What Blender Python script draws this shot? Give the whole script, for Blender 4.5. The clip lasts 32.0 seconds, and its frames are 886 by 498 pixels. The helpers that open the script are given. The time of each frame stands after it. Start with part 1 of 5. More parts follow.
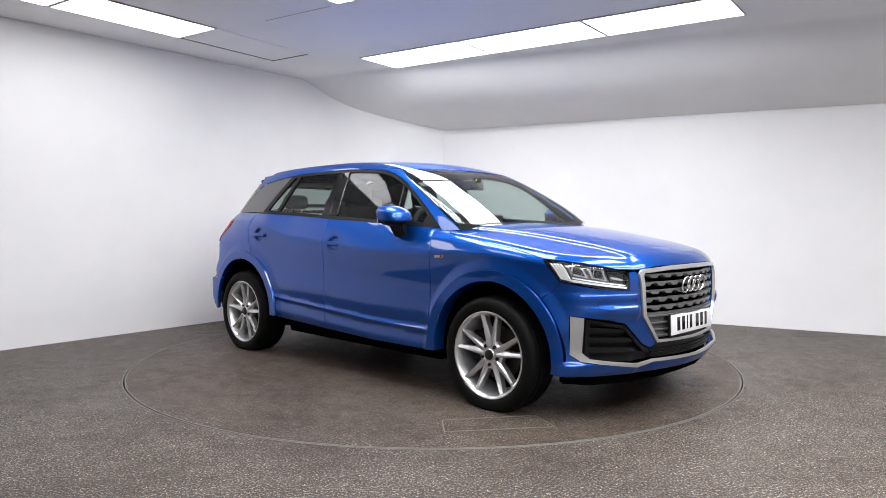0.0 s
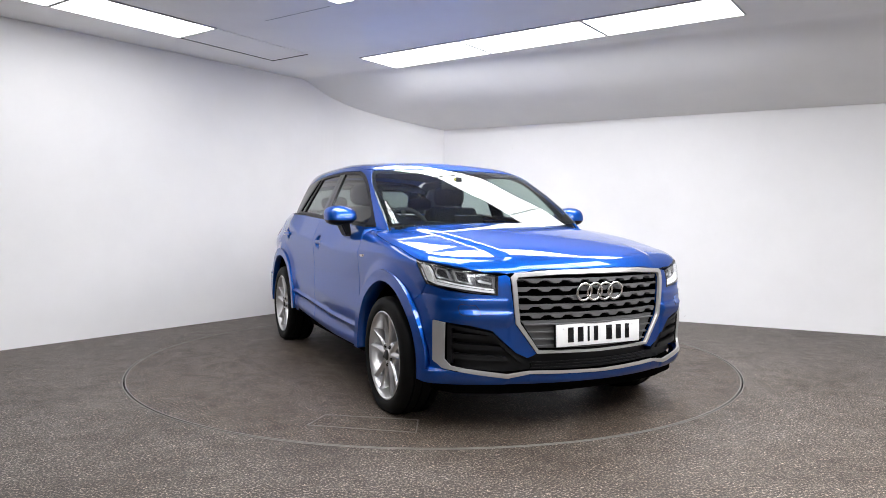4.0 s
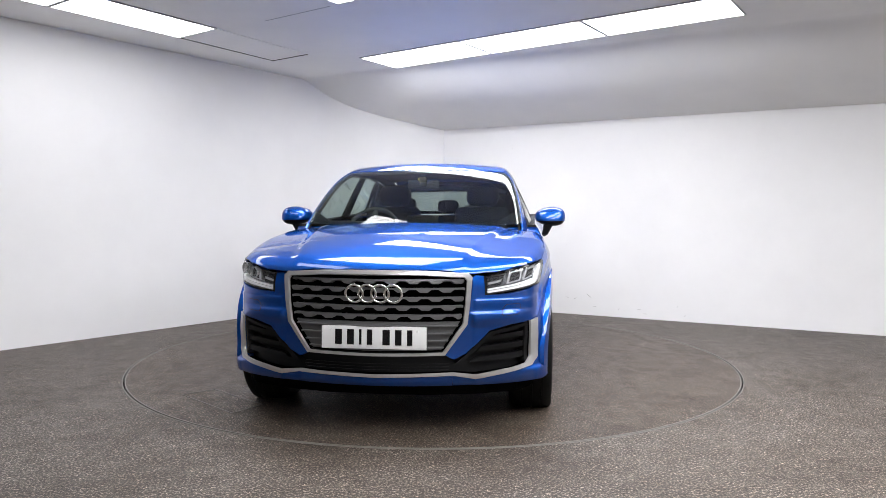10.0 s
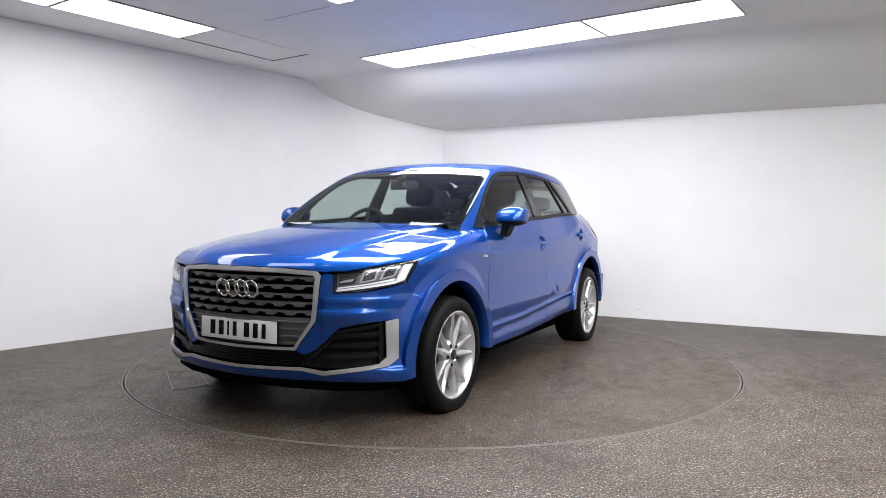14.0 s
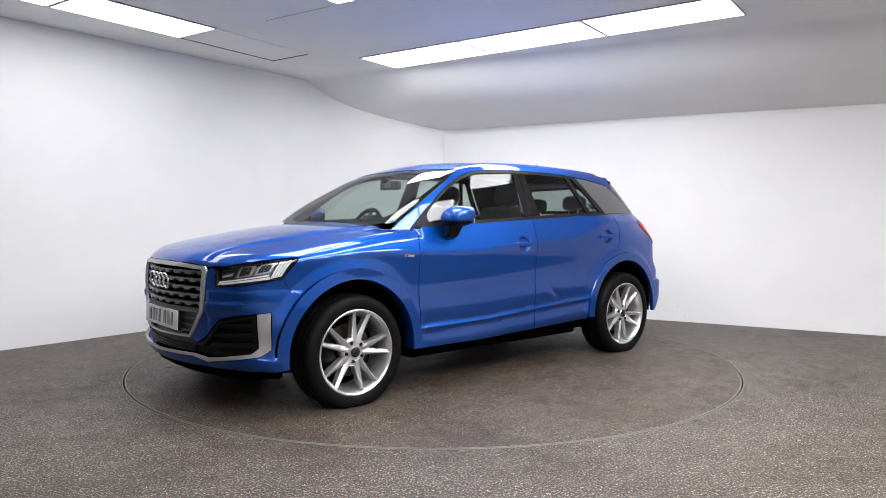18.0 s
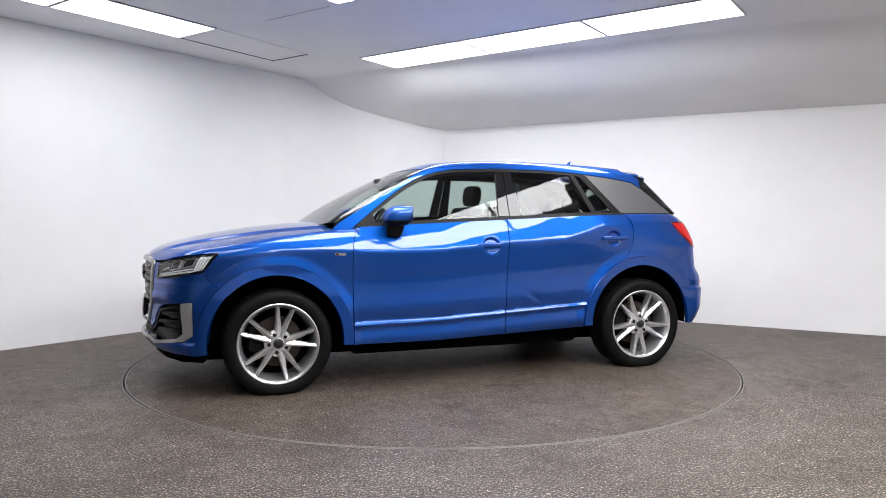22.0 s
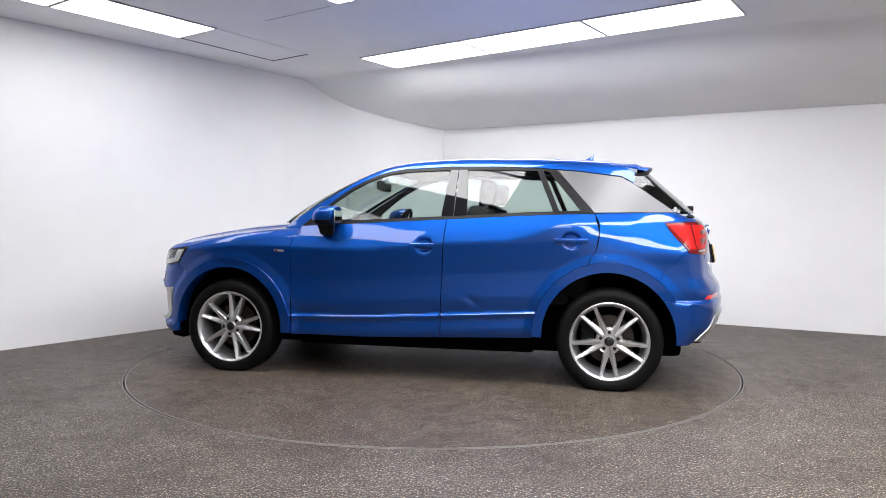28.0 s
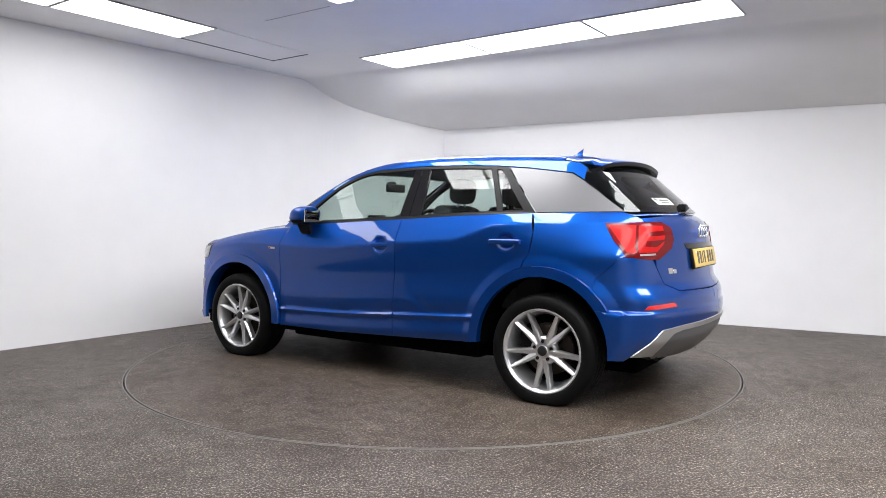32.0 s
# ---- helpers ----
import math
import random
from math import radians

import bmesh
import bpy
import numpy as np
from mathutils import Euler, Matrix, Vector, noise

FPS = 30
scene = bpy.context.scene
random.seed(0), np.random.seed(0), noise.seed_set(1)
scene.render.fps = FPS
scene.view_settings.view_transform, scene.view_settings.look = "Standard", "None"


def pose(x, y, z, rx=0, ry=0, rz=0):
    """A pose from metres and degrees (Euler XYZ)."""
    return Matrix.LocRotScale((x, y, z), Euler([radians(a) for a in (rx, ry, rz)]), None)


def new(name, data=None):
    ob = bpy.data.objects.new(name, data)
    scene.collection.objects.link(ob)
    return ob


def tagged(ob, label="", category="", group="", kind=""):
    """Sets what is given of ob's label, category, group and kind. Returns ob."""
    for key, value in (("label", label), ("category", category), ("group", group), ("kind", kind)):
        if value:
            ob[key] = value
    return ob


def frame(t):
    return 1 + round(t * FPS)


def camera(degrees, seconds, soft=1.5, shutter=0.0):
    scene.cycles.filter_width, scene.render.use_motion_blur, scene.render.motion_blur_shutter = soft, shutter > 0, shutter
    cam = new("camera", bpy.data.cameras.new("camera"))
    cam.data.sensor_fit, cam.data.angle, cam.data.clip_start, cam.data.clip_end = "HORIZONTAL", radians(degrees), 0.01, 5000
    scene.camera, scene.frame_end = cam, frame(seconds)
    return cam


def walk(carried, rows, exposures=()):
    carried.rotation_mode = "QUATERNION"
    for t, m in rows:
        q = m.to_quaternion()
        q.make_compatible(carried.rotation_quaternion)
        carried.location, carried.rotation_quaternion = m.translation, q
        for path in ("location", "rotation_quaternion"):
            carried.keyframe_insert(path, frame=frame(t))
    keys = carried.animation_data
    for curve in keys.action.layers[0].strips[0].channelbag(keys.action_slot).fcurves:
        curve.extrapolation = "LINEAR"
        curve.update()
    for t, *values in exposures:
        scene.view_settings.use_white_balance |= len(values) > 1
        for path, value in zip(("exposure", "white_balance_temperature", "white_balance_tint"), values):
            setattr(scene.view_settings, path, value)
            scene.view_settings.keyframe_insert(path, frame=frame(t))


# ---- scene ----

# camera: stands still on the studio floor
PITCH, YAW, ROLL = -2.598, -0.640, 0.235
cam = camera(64.22, 32.0, soft=0.8)
CAM_POSE = pose(0, -5.488, 1.0876, 90 + PITCH, 0, YAW) @ pose(0, 0, 0, 0, 0, ROLL)
walk(cam, [(0, CAM_POSE), (32, CAM_POSE)])

# light: only the ceiling panels light the windowless studio
PANEL_STRENGTH = 14.8
scene.view_settings.exposure = 0.0
world = bpy.data.worlds.new("studio_world")
scene.world = world
world.use_nodes = True
world.node_tree.nodes["Background"].inputs[0].default_value = (0.5, 0.5, 0.5, 1)
world.node_tree.nodes["Background"].inputs[1].default_value = 0.02


# ---------------------------------------------------------------- materials
def mat(name, color, rough=0.5, metal=0.0, **kw):
    m = bpy.data.materials.new(name)
    m.use_nodes = True
    b = m.node_tree.nodes["Principled BSDF"]
    b.inputs["Base Color"].default_value = (*color, 1)
    b.inputs["Roughness"].default_value = rough
    b.inputs["Metallic"].default_value = metal
    for k, v in kw.items():
        b.inputs[k.replace("_", " ")].default_value = v
    return m


def tex_noise(m, scale, detail=4.0, rough=0.6):
    nt = m.node_tree
    tc = nt.nodes.new("ShaderNodeTexCoord")
    n = nt.nodes.new("ShaderNodeTexNoise")
    n.inputs["Scale"].default_value = scale
    n.inputs["Detail"].default_value = detail
    n.inputs["Roughness"].default_value = rough
    nt.links.new(tc.outputs["Object"], n.inputs["Vector"])
    return n


def ramp(m, src, stops):
    nt = m.node_tree
    r = nt.nodes.new("ShaderNodeValToRGB")
    while len(r.color_ramp.elements) < len(stops):
        r.color_ramp.elements.new(0.5)
    for e, (p, c) in zip(r.color_ramp.elements, stops):
        e.position, e.color = p, (*c, 1) if len(c) == 3 else c
    nt.links.new(src, r.inputs[0])
    return r


def mixc(m, fac, a, b, mode="MIX"):
    nt = m.node_tree
    x = nt.nodes.new("ShaderNodeMix")
    x.data_type, x.blend_type = "RGBA", mode
    for sock, v in ((x.inputs[0], fac), (x.inputs[6], a), (x.inputs[7], b)):
        if isinstance(v, (int, float)):
            sock.default_value = v
        elif isinstance(v, tuple):
            sock.default_value = (*v, 1)
        else:
            nt.links.new(v, sock)
    return x.outputs[2]


def bump(m, src, strength, dist):
    nt = m.node_tree
    b = nt.nodes.new("ShaderNodeBump")
    b.inputs["Strength"].default_value = strength
    b.inputs["Distance"].default_value = dist
    nt.links.new(src, b.inputs["Height"])
    nt.links.new(b.outputs[0], nt.nodes["Principled BSDF"].inputs["Normal"])


def link_base(m, out, socket="Base Color"):
    m.node_tree.links.new(out, m.node_tree.nodes["Principled BSDF"].inputs[socket])


def floor_material(name, tint=(1, 1, 1), seed=1.3):
    """Grey-brown safety flooring with pale and dark flecks."""
    m = mat(name, (0.12, 0.11, 0.1), 0.6, 0.0, Specular_IOR_Level=0.35)
    nt = m.node_tree
    fleck = tex_noise(m, 100.0, 4.0, 0.72)
    fine = ramp(m, fleck.outputs[0], [(0.37, (0.006, 0.0045, 0.0034)), (0.46, (0.043, 0.034, 0.027)),
                                      (0.54, (0.112, 0.095, 0.079)), (0.61, (0.55, 0.50, 0.45))])
    tc = nt.nodes.new("ShaderNodeTexCoord")
    vo = nt.nodes.new("ShaderNodeTexVoronoi")
    vo.inputs["Scale"].default_value = 75.0
    nt.links.new(tc.outputs["Object"], vo.inputs["Vector"])
    chip = ramp(m, vo.outputs["Color"], [(0.0, (0.42, 0.38, 0.36)), (0.45, (0.85, 0.85, 0.85)), (0.75, (1.0, 1.0, 1.0)), (1.0, (2.1, 2.03, 1.95))])
    big = tex_noise(m, seed, 5.0, 0.68)
    stain = ramp(m, big.outputs[0], [(0.36, (0.58, 0.53, 0.48)), (0.52, (0.86, 0.83, 0.80)), (0.64, (1, 1, 1))])
    c1 = mixc(m, 1.0, fine.outputs[0], chip.outputs[0], "MULTIPLY")
    c2 = mixc(m, 1.0, c1, stain.outputs[0], "MULTIPLY")
    link_base(m, mixc(m, 1.0, c2, tint, "MULTIPLY"))
    scuff = tex_noise(m, 9.0, 5.0, 0.7)
    rr = ramp(m, scuff.outputs[0], [(0.3, (0.40, 0.40, 0.40)), (0.7, (0.6, 0.6, 0.6))])
    link_base(m, rr.outputs[0], "Roughness")
    bump(m, fleck.outputs[0], 0.6, 0.003)
    return m


def wall_material(name, col):
    m = mat(name, col, 0.75)
    n = tex_noise(m, 1.3, 5.0, 0.6)
    lo = tuple(c * 0.94 for c in col)
    r = ramp(m, n.outputs[0], [(0.3, lo), (0.7, col)])
    mk = tex_noise(m, 6.0, 8.0, 0.75)
    mr = ramp(m, mk.outputs[0], [(0.70, (1, 1, 1)), (0.78, (0.86, 0.85, 0.83))])
    link_base(m, mixc(m, 1.0, r.outputs[0], mr.outputs[0], "MULTIPLY"))
    f = tex_noise(m, 90.0, 3.0, 0.6)
    bump(m, f.outputs[0], 0.12, 0.002)
    return m


M_FLOOR = floor_material("speckled_safety_floor", (0.84, 0.83, 0.82))
# The deck's darker tint holds some of the car's shade in its colour.
M_DECK = floor_material("speckled_turntable_floor", (0.74, 0.69, 0.64), 2.1)
M_WALL = wall_material("white_wall_paint", (0.86, 0.855, 0.86))
M_CEIL = wall_material("white_ceiling_paint", (0.92, 0.915, 0.905))
# Greys chosen so the unseen walls look dark in the car's paint.
M_WALL_GREY = wall_material("grey_unseen_wall", (0.17, 0.17, 0.175))
M_WALL_MID = wall_material("light_grey_unseen_wall", (0.60, 0.60, 0.60))
M_LAMP = bpy.data.materials.new("lit_diffuser")
M_LAMP.use_nodes = True
_nt = M_LAMP.node_tree
_nt.nodes.clear()
_e = _nt.nodes.new("ShaderNodeEmission")
_e.inputs[0].default_value = (0.985, 0.98, 1.0, 1)
_e.inputs[1].default_value = PANEL_STRENGTH
_o = _nt.nodes.new("ShaderNodeOutputMaterial")
_nt.links.new(_e.outputs[0], _o.inputs[0])
M_LAMP_DIM = M_LAMP.copy()
M_LAMP_DIM.name = "lit_diffuser_dimmer"
M_LAMP_DIM.node_tree.nodes["Emission"].inputs[1].default_value = PANEL_STRENGTH * 0.42
M_ALU = mat("worn_aluminium_edging", (0.22, 0.215, 0.20), 0.55, 0.3)
M_GAP = mat("dark_gap", (0.012, 0.012, 0.012), 0.8)


def paint_material():
    """Bright metallic blue under clear coat."""
    m = mat("blue_metallic_paint", (0.004, 0.09, 0.40), 0.45, 0.88, Coat_Weight=1.0, Coat_Roughness=0.004, Coat_IOR=1.56, Specular_Tint=(0.22, 0.50, 0.95, 1.0))
    fl = tex_noise(m, 900.0, 2.0, 0.5)
    r = ramp(m, fl.outputs[0], [(0.35, (0.0015, 0.052, 0.29)), (0.68, (0.0025, 0.080, 0.40))])
    link_base(m, r.outputs[0])
    return m


M_PAINT = paint_material()
M_BLACK = mat("black_plastic", (0.004, 0.004, 0.0045), 0.42, 0.0, Specular_IOR_Level=0.2)
M_GLOSS = mat("gloss_black_trim", (0.006, 0.006, 0.007), 0.03, 0.0)
M_RUBBER = mat("tyre_rubber", (0.0035, 0.0035, 0.0035), 0.6, 0.0, Specular_IOR_Level=0.13)
M_ALLOY = mat("silver_alloy", (0.66, 0.66, 0.67), 0.30, 0.85)
M_DARKMETAL = mat("dark_brake_metal", (0.06, 0.048, 0.042), 0.45, 0.8)
M_SILVER = mat("satin_silver_trim", (0.42, 0.42, 0.42), 0.28, 0.55)
M_CHROME = mat("chrome", (0.85, 0.85, 0.86), 0.06, 1.0)
M_BLADE = mat("grey_blade_paint", (0.13, 0.13, 0.134), 0.46, 0.6, Coat_Weight=0.3, Coat_Roughness=0.15)
M_CABIN = mat("dark_cabin_cloth", (0.02, 0.02, 0.022), 0.85)
M_PLATE_W = mat("white_plate", (0.72, 0.72, 0.72), 0.35)
M_PLATE_Y = mat("yellow_plate", (0.72, 0.50, 0.12), 0.35)
M_RED = mat("red_lamp_lens", (0.55, 0.012, 0.012), 0.1, 0.0, Coat_Weight=1.0)
# Near black with no sheen, so the car's underside and hollows stay dark.
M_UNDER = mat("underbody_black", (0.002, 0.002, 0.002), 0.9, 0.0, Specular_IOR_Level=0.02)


def glass_material(name, tint, gloss):
    """Thin tinted pane: reflects by Fresnel, lets tinted light through."""
    m = bpy.data.materials.new(name)
    m.use_nodes = True
    nt = m.node_tree
    nt.nodes.clear()
    o = nt.nodes.new("ShaderNodeOutputMaterial")
    mx = nt.nodes.new("ShaderNodeMixShader")
    tr = nt.nodes.new("ShaderNodeBsdfTransparent")
    tr.inputs[0].default_value = (*tint, 1)
    gl = nt.nodes.new("ShaderNodeBsdfGlossy")
    gl.inputs["Roughness"].default_value = 0.01
    lw = nt.nodes.new("ShaderNodeLayerWeight")
    lw.inputs[0].default_value = 0.5
    pw = nt.nodes.new("ShaderNodeMath")
    pw.operation = "POWER"
    pw.inputs[1].default_value = 4.5
    sc = nt.nodes.new("ShaderNodeMath")
    sc.operation = "MULTIPLY_ADD"
    sc.inputs[1].default_value, sc.inputs[2].default_value = 1.0 - gloss, gloss
    nt.links.new(lw.outputs["Facing"], pw.inputs[0])
    nt.links.new(pw.outputs[0], sc.inputs[0])
    nt.links.new(sc.outputs[0], mx.inputs[0])
    nt.links.new(tr.outputs[0], mx.inputs[1])
    nt.links.new(gl.outputs[0], mx.inputs[2])
    nt.links.new(mx.outputs[0], o.inputs[0])
    return m


M_GLASS = glass_material("tinted_car_glass", (0.68, 0.77, 0.73), 0.058)
M_GLASS_DARK = glass_material("dark_rear_glass", (0.34, 0.39, 0.37), 0.058)
M_LENS = glass_material("clear_lamp_lens", (0.95, 0.96, 0.97), 0.05)


# ---------------------------------------------------------------- mesh helpers
def mesh_of(name, verts, faces, material=None, smooth=False):
    me = bpy.data.meshes.new(name)
    me.from_pydata([tuple(v) for v in verts], [], faces)
    if material:
        me.materials.append(material)
    if smooth:
        me.polygons.foreach_set("use_smooth", [True] * len(me.polygons))
    me.update()
    return me


def part(name, me, material, parent, label=""):
    """Links a mesh or bmesh as one object under a thing or a part."""
    if isinstance(me, bmesh.types.BMesh):
        bm, me = me, bpy.data.meshes.new(name)
        bm.to_mesh(me)
        bm.free()
    if material and not me.materials:
        me.materials.append(material)
    ob = new(name, me)
    ob.parent = parent
    if label:
        tagged(ob, label)
    return ob


def smooth_bm(bm, angle=35):
    lim = radians(angle)
    for f in bm.faces:
        f.smooth = True
    for e in bm.edges:
        if len(e.link_faces) == 2 and e.calc_face_angle(0) > lim:
            e.smooth = False


def box_bm(sx, sy, sz, bevel=0.0, seg=2, at=(0, 0, 0), turn=None):
    bm = bmesh.new()
    bmesh.ops.create_cube(bm, size=1.0)
    bmesh.ops.scale(bm, vec=(sx, sy, sz), verts=bm.verts)
    if bevel:
        bmesh.ops.bevel(bm, geom=bm.edges[:], offset=bevel, segments=seg, affect="EDGES", profile=0.6)
    if turn is not None:
        bmesh.ops.transform(bm, matrix=turn.to_4x4(), verts=bm.verts)
    bmesh.ops.translate(bm, vec=at, verts=bm.verts)
    smooth_bm(bm)
    return bm


def prism_bm(outline, z0, z1, bevel=0.0):
    """A slab over a plan outline."""
    bm = bmesh.new()
    lo = [bm.verts.new((x, y, z0)) for x, y in outline]
    hi = [bm.verts.new((x, y, z1)) for x, y in outline]
    n = len(outline)
    bm.faces.new(lo[::-1])
    bm.faces.new(hi)
    for i in range(n):
        bm.faces.new((lo[i], lo[(i + 1) % n], hi[(i + 1) % n], hi[i]))
    bmesh.ops.recalc_face_normals(bm, faces=bm.faces)
    if bevel:
        bmesh.ops.bevel(bm, geom=bm.edges[:], offset=bevel, segments=2, affect="EDGES")
    return bm


def lathe_bm(profile, segs, axis="y", closed=False):
    """Turns (radius, height) pairs round an axis."""
    bm = bmesh.new()
    rings = []
    for r, h in profile:
        ring = []
        for i in range(segs):
            a = 2 * math.pi * i / segs
            c, s = math.cos(a) * r, math.sin(a) * r
            ring.append(bm.verts.new((c, h, s) if axis == "y" else (c, s, h)))
        rings.append(ring)
    pairs = list(zip(rings, rings[1:])) + ([(rings[-1], rings[0])] if closed else [])
    for a, b in pairs:
        for i in range(segs):
            j = (i + 1) % segs
            bm.faces.new((a[i], a[j], b[j], b[i]))
    bmesh.ops.recalc_face_normals(bm, faces=bm.faces)
    smooth_bm(bm, 40)
    return bm


# ---------------------------------------------------------------- studio
CEIL_Z, LOW_Z = 2.665, 2.15
TABLE_R = 2.222
P_L0 = Vector((-5.80, -2.82, 0))
P_L1 = Vector((-1.447, 2.832, 0))
P_R0 = Vector((0.103, 3.221, 0))
P_R1 = Vector((6.40, -0.235, 0))
P_B1 = Vector((5.2, -7.6, 0))
P_B0 = Vector((-5.6, -7.6, 0))
PLAN = [P_L0, P_L1, P_R0, P_R1, P_B1, P_B0]
NR = Vector((-0.48110, -0.87666, 0))


def ceiling_height(x, y):
    """Flat, then curving down to the low top of the long wall."""
    s = (Vector((x, y, 0)) - P_R0).dot(NR)
    zs = np.interp(s, [-0.4, 0.0, 0.17, 0.41, 0.53, 0.64, 0.76, 0.87, 0.98, 1.08, 1.17, 1.25], [2.05, 2.15, 2.19, 2.255, 2.29, 2.33, 2.38, 2.44, 2.512, 2.583, 2.638, CEIL_Z])
    return float(min(CEIL_Z, zs))


def build_studio():
    ground = bpy.data.meshes.new("floor")
    bm = bmesh.new()
    n = 128
    inner = [bm.verts.new(((TABLE_R + 0.011) * math.cos(2 * math.pi * i / n), (TABLE_R + 0.011) * math.sin(2 * math.pi * i / n), 0)) for i in range(n)]
    outer = [bm.verts.new((9.5 * math.cos(2 * math.pi * i / n), 9.5 * math.sin(2 * math.pi * i / n) - 2, 0)) for i in range(n)]
    low = [bm.verts.new((v.co.x, v.co.y, -0.12)) for v in inner]
    for i in range(n):
        j = (i + 1) % n
        bm.faces.new((inner[i], outer[i], outer[j], inner[j]))
        bm.faces.new((low[i], inner[i], inner[j], low[j]))
    bm.faces.new(low)
    bmesh.ops.recalc_face_normals(bm, faces=bm.faces)
    bm.to_mesh(ground)
    bm.free()
    ground.materials.append(M_FLOOR)
    tagged(new("floor", ground), "grey-brown speckled safety flooring of the studio", "floor", kind="structure")
    # wall_side, wall_back and wall_far are unseen and added to close the room.
    names = ["wall_left", "wall_corner", "wall_right", "wall_side", "wall_back", "wall_far"]
    mid = Vector((0, -1.5, 0))
    # the left wall runs into the corner wall in a plastered curve
    bend0 = P_L1 - (P_L1 - P_L0).normalized() * 0.30
    bend1 = P_L1 + (P_R0 - P_L1).normalized() * 0.30
    curve_pts = [bend0 * (1 - u) ** 2 + P_L1 * 2 * u * (1 - u) + bend1 * u * u for u in [k / 12 for k in range(13)]]
    courses = {"wall_left": [P_L0, bend0], "wall_corner": curve_pts + [bend1.lerp(P_R0, k / 16) for k in range(1, 17)]}
    for i, nm in enumerate(names):
        a, b = PLAN[i], PLAN[(i + 1) % len(PLAN)]
        d = (b - a)
        course = courses.get(nm, [a, b])
        if len(course) == 2:
            course = [course[0].lerp(course[1], k / 24) for k in range(25)]
        nrm = Vector((d.y, -d.x, 0)).normalized()
        if nrm.dot(mid - a) > 0:
            nrm = -nrm
        steps = len(course) - 1
        vs, fs = [], []
        for p in course:
            top = ceiling_height(p.x, p.y) + 0.03
            for q, z in ((p, -0.02), (p, top), (p + nrm * 0.12, top), (p + nrm * 0.12, -0.02)):
                vs.append((q.x, q.y, z))
        for k in range(steps):
            o = 4 * k
            for c in range(4):
                e = (c + 1) % 4
                fs.append((o + c, o + e, o + 4 + e, o + 4 + c))
        fs += [(0, 3, 2, 1), (4 * steps, 4 * steps + 1, 4 * steps + 2, 4 * steps + 3)]
        me = mesh_of(nm, vs, fs, {"wall_far": M_WALL_GREY, "wall_back": M_WALL_MID}.get(nm, M_WALL))
        bm = bmesh.new()
        bm.from_mesh(me)
        bmesh.ops.recalc_face_normals(bm, faces=bm.faces)
        bm.to_mesh(me)
        bm.free()
        tagged(new(nm, me), "unseen closing wall, grey to darken the car's reflections" if nm in ("wall_far", "wall_back") else "plain white painted studio wall", "wall", kind="structure")
    # ceiling sheet on a grid along the long wall
    e = Vector((0.87666, -0.48110, 0))
    vs, fs = [], []
    ss = [-0.5, 0, 0.1, 0.17, 0.25, 0.33, 0.41, 0.47, 0.53, 0.585, 0.64, 0.7, 0.76, 0.815, 0.87, 0.925, 0.98, 1.03, 1.08, 1.125, 1.17, 1.21, 1.25, 1.3, 1.4, 3, 5, 8, 12]
    us = [-9 + 0.75 * i for i in range(25)]
    for u in us:
        for s_ in ss:
            p = P_R0 + e * u + NR * s_
            vs.append((p.x, p.y, ceiling_height(p.x, p.y)))
    m_ = len(ss)
    for i in range(len(us) - 1):
        for j in range(m_ - 1):
            fs.append((i * m_ + j, i * m_ + j + 1, (i + 1) * m_ + j + 1, (i + 1) * m_ + j))
    me = mesh_of("ceiling", vs, fs, M_CEIL, True)
    ob = tagged(new("ceiling", me), "white studio ceiling that slopes down to the long wall", "ceiling", kind="structure")
    sol = ob.modifiers.new("thick", "SOLIDIFY")
    sol.thickness, sol.offset = 0.06, 1


build_studio()


def scuff_marks():
    """Faint grey scuffs low on the long wall."""
    wall = bpy.data.objects["wall_right"]
    m = mat("grey_scuff", (0.50, 0.49, 0.48), 0.8)
    rnd = random.Random(4)
    e = Vector((0.87666, -0.48110, 0))
    for x, z, w, h, a in ((1.50, 0.188, 0.05, 0.006, 20), (1.58, 0.18, 0.045, 0.005, -25), (1.72, 0.215, 0.09, 0.007, 38), (1.78, 0.10, 0.05, 0.005, 10), (2.01, 0.085, 0.03, 0.007, -50), (2.20, 0.10, 0.06, 0.006, 5),
                           (2.26, 0.055, 0.05, 0.007, 4), (2.55, 0.15, 0.03, 0.006, -55), (2.62, 0.06, 0.03, 0.008, -70), (0.95, 0.10, 0.03, 0.005, 15)):
        p = P_R0 + e * ((x - P_R0.x) / e.x)
        n = 7
        vs = []
        for s in (1, -1):
            for i in range(n):
                u = -0.5 + i / (n - 1)
                vs.append((u * w, 0, s * h * (0.5 - 0.45 * abs(2 * u)) * rnd.uniform(0.5, 1.2)))
        me = mesh_of("scuff_mark", vs, [(i, i + 1, n + i + 1, n + i) for i in range(n - 1)])
        bm = bmesh.new()
        bm.from_mesh(me)
        ex = bmesh.ops.extrude_face_region(bm, geom=bm.faces[:])
        bmesh.ops.translate(bm, vec=(0, -0.0015, 0), verts=[v for v in ex["geom"] if isinstance(v, bmesh.types.BMVert)])
        bmesh.ops.recalc_face_normals(bm, faces=bm.faces)
        ob = part("scuff_mark", bm, m, wall)
        ob.matrix_local = Matrix.Translation((p.x, p.y, z)) @ Matrix.Rotation(math.atan2(e.y, e.x), 4, "Z") @ Matrix.Rotation(radians(a), 4, "Y") @ Matrix.Translation((0, -0.0008, 0))


scuff_marks()

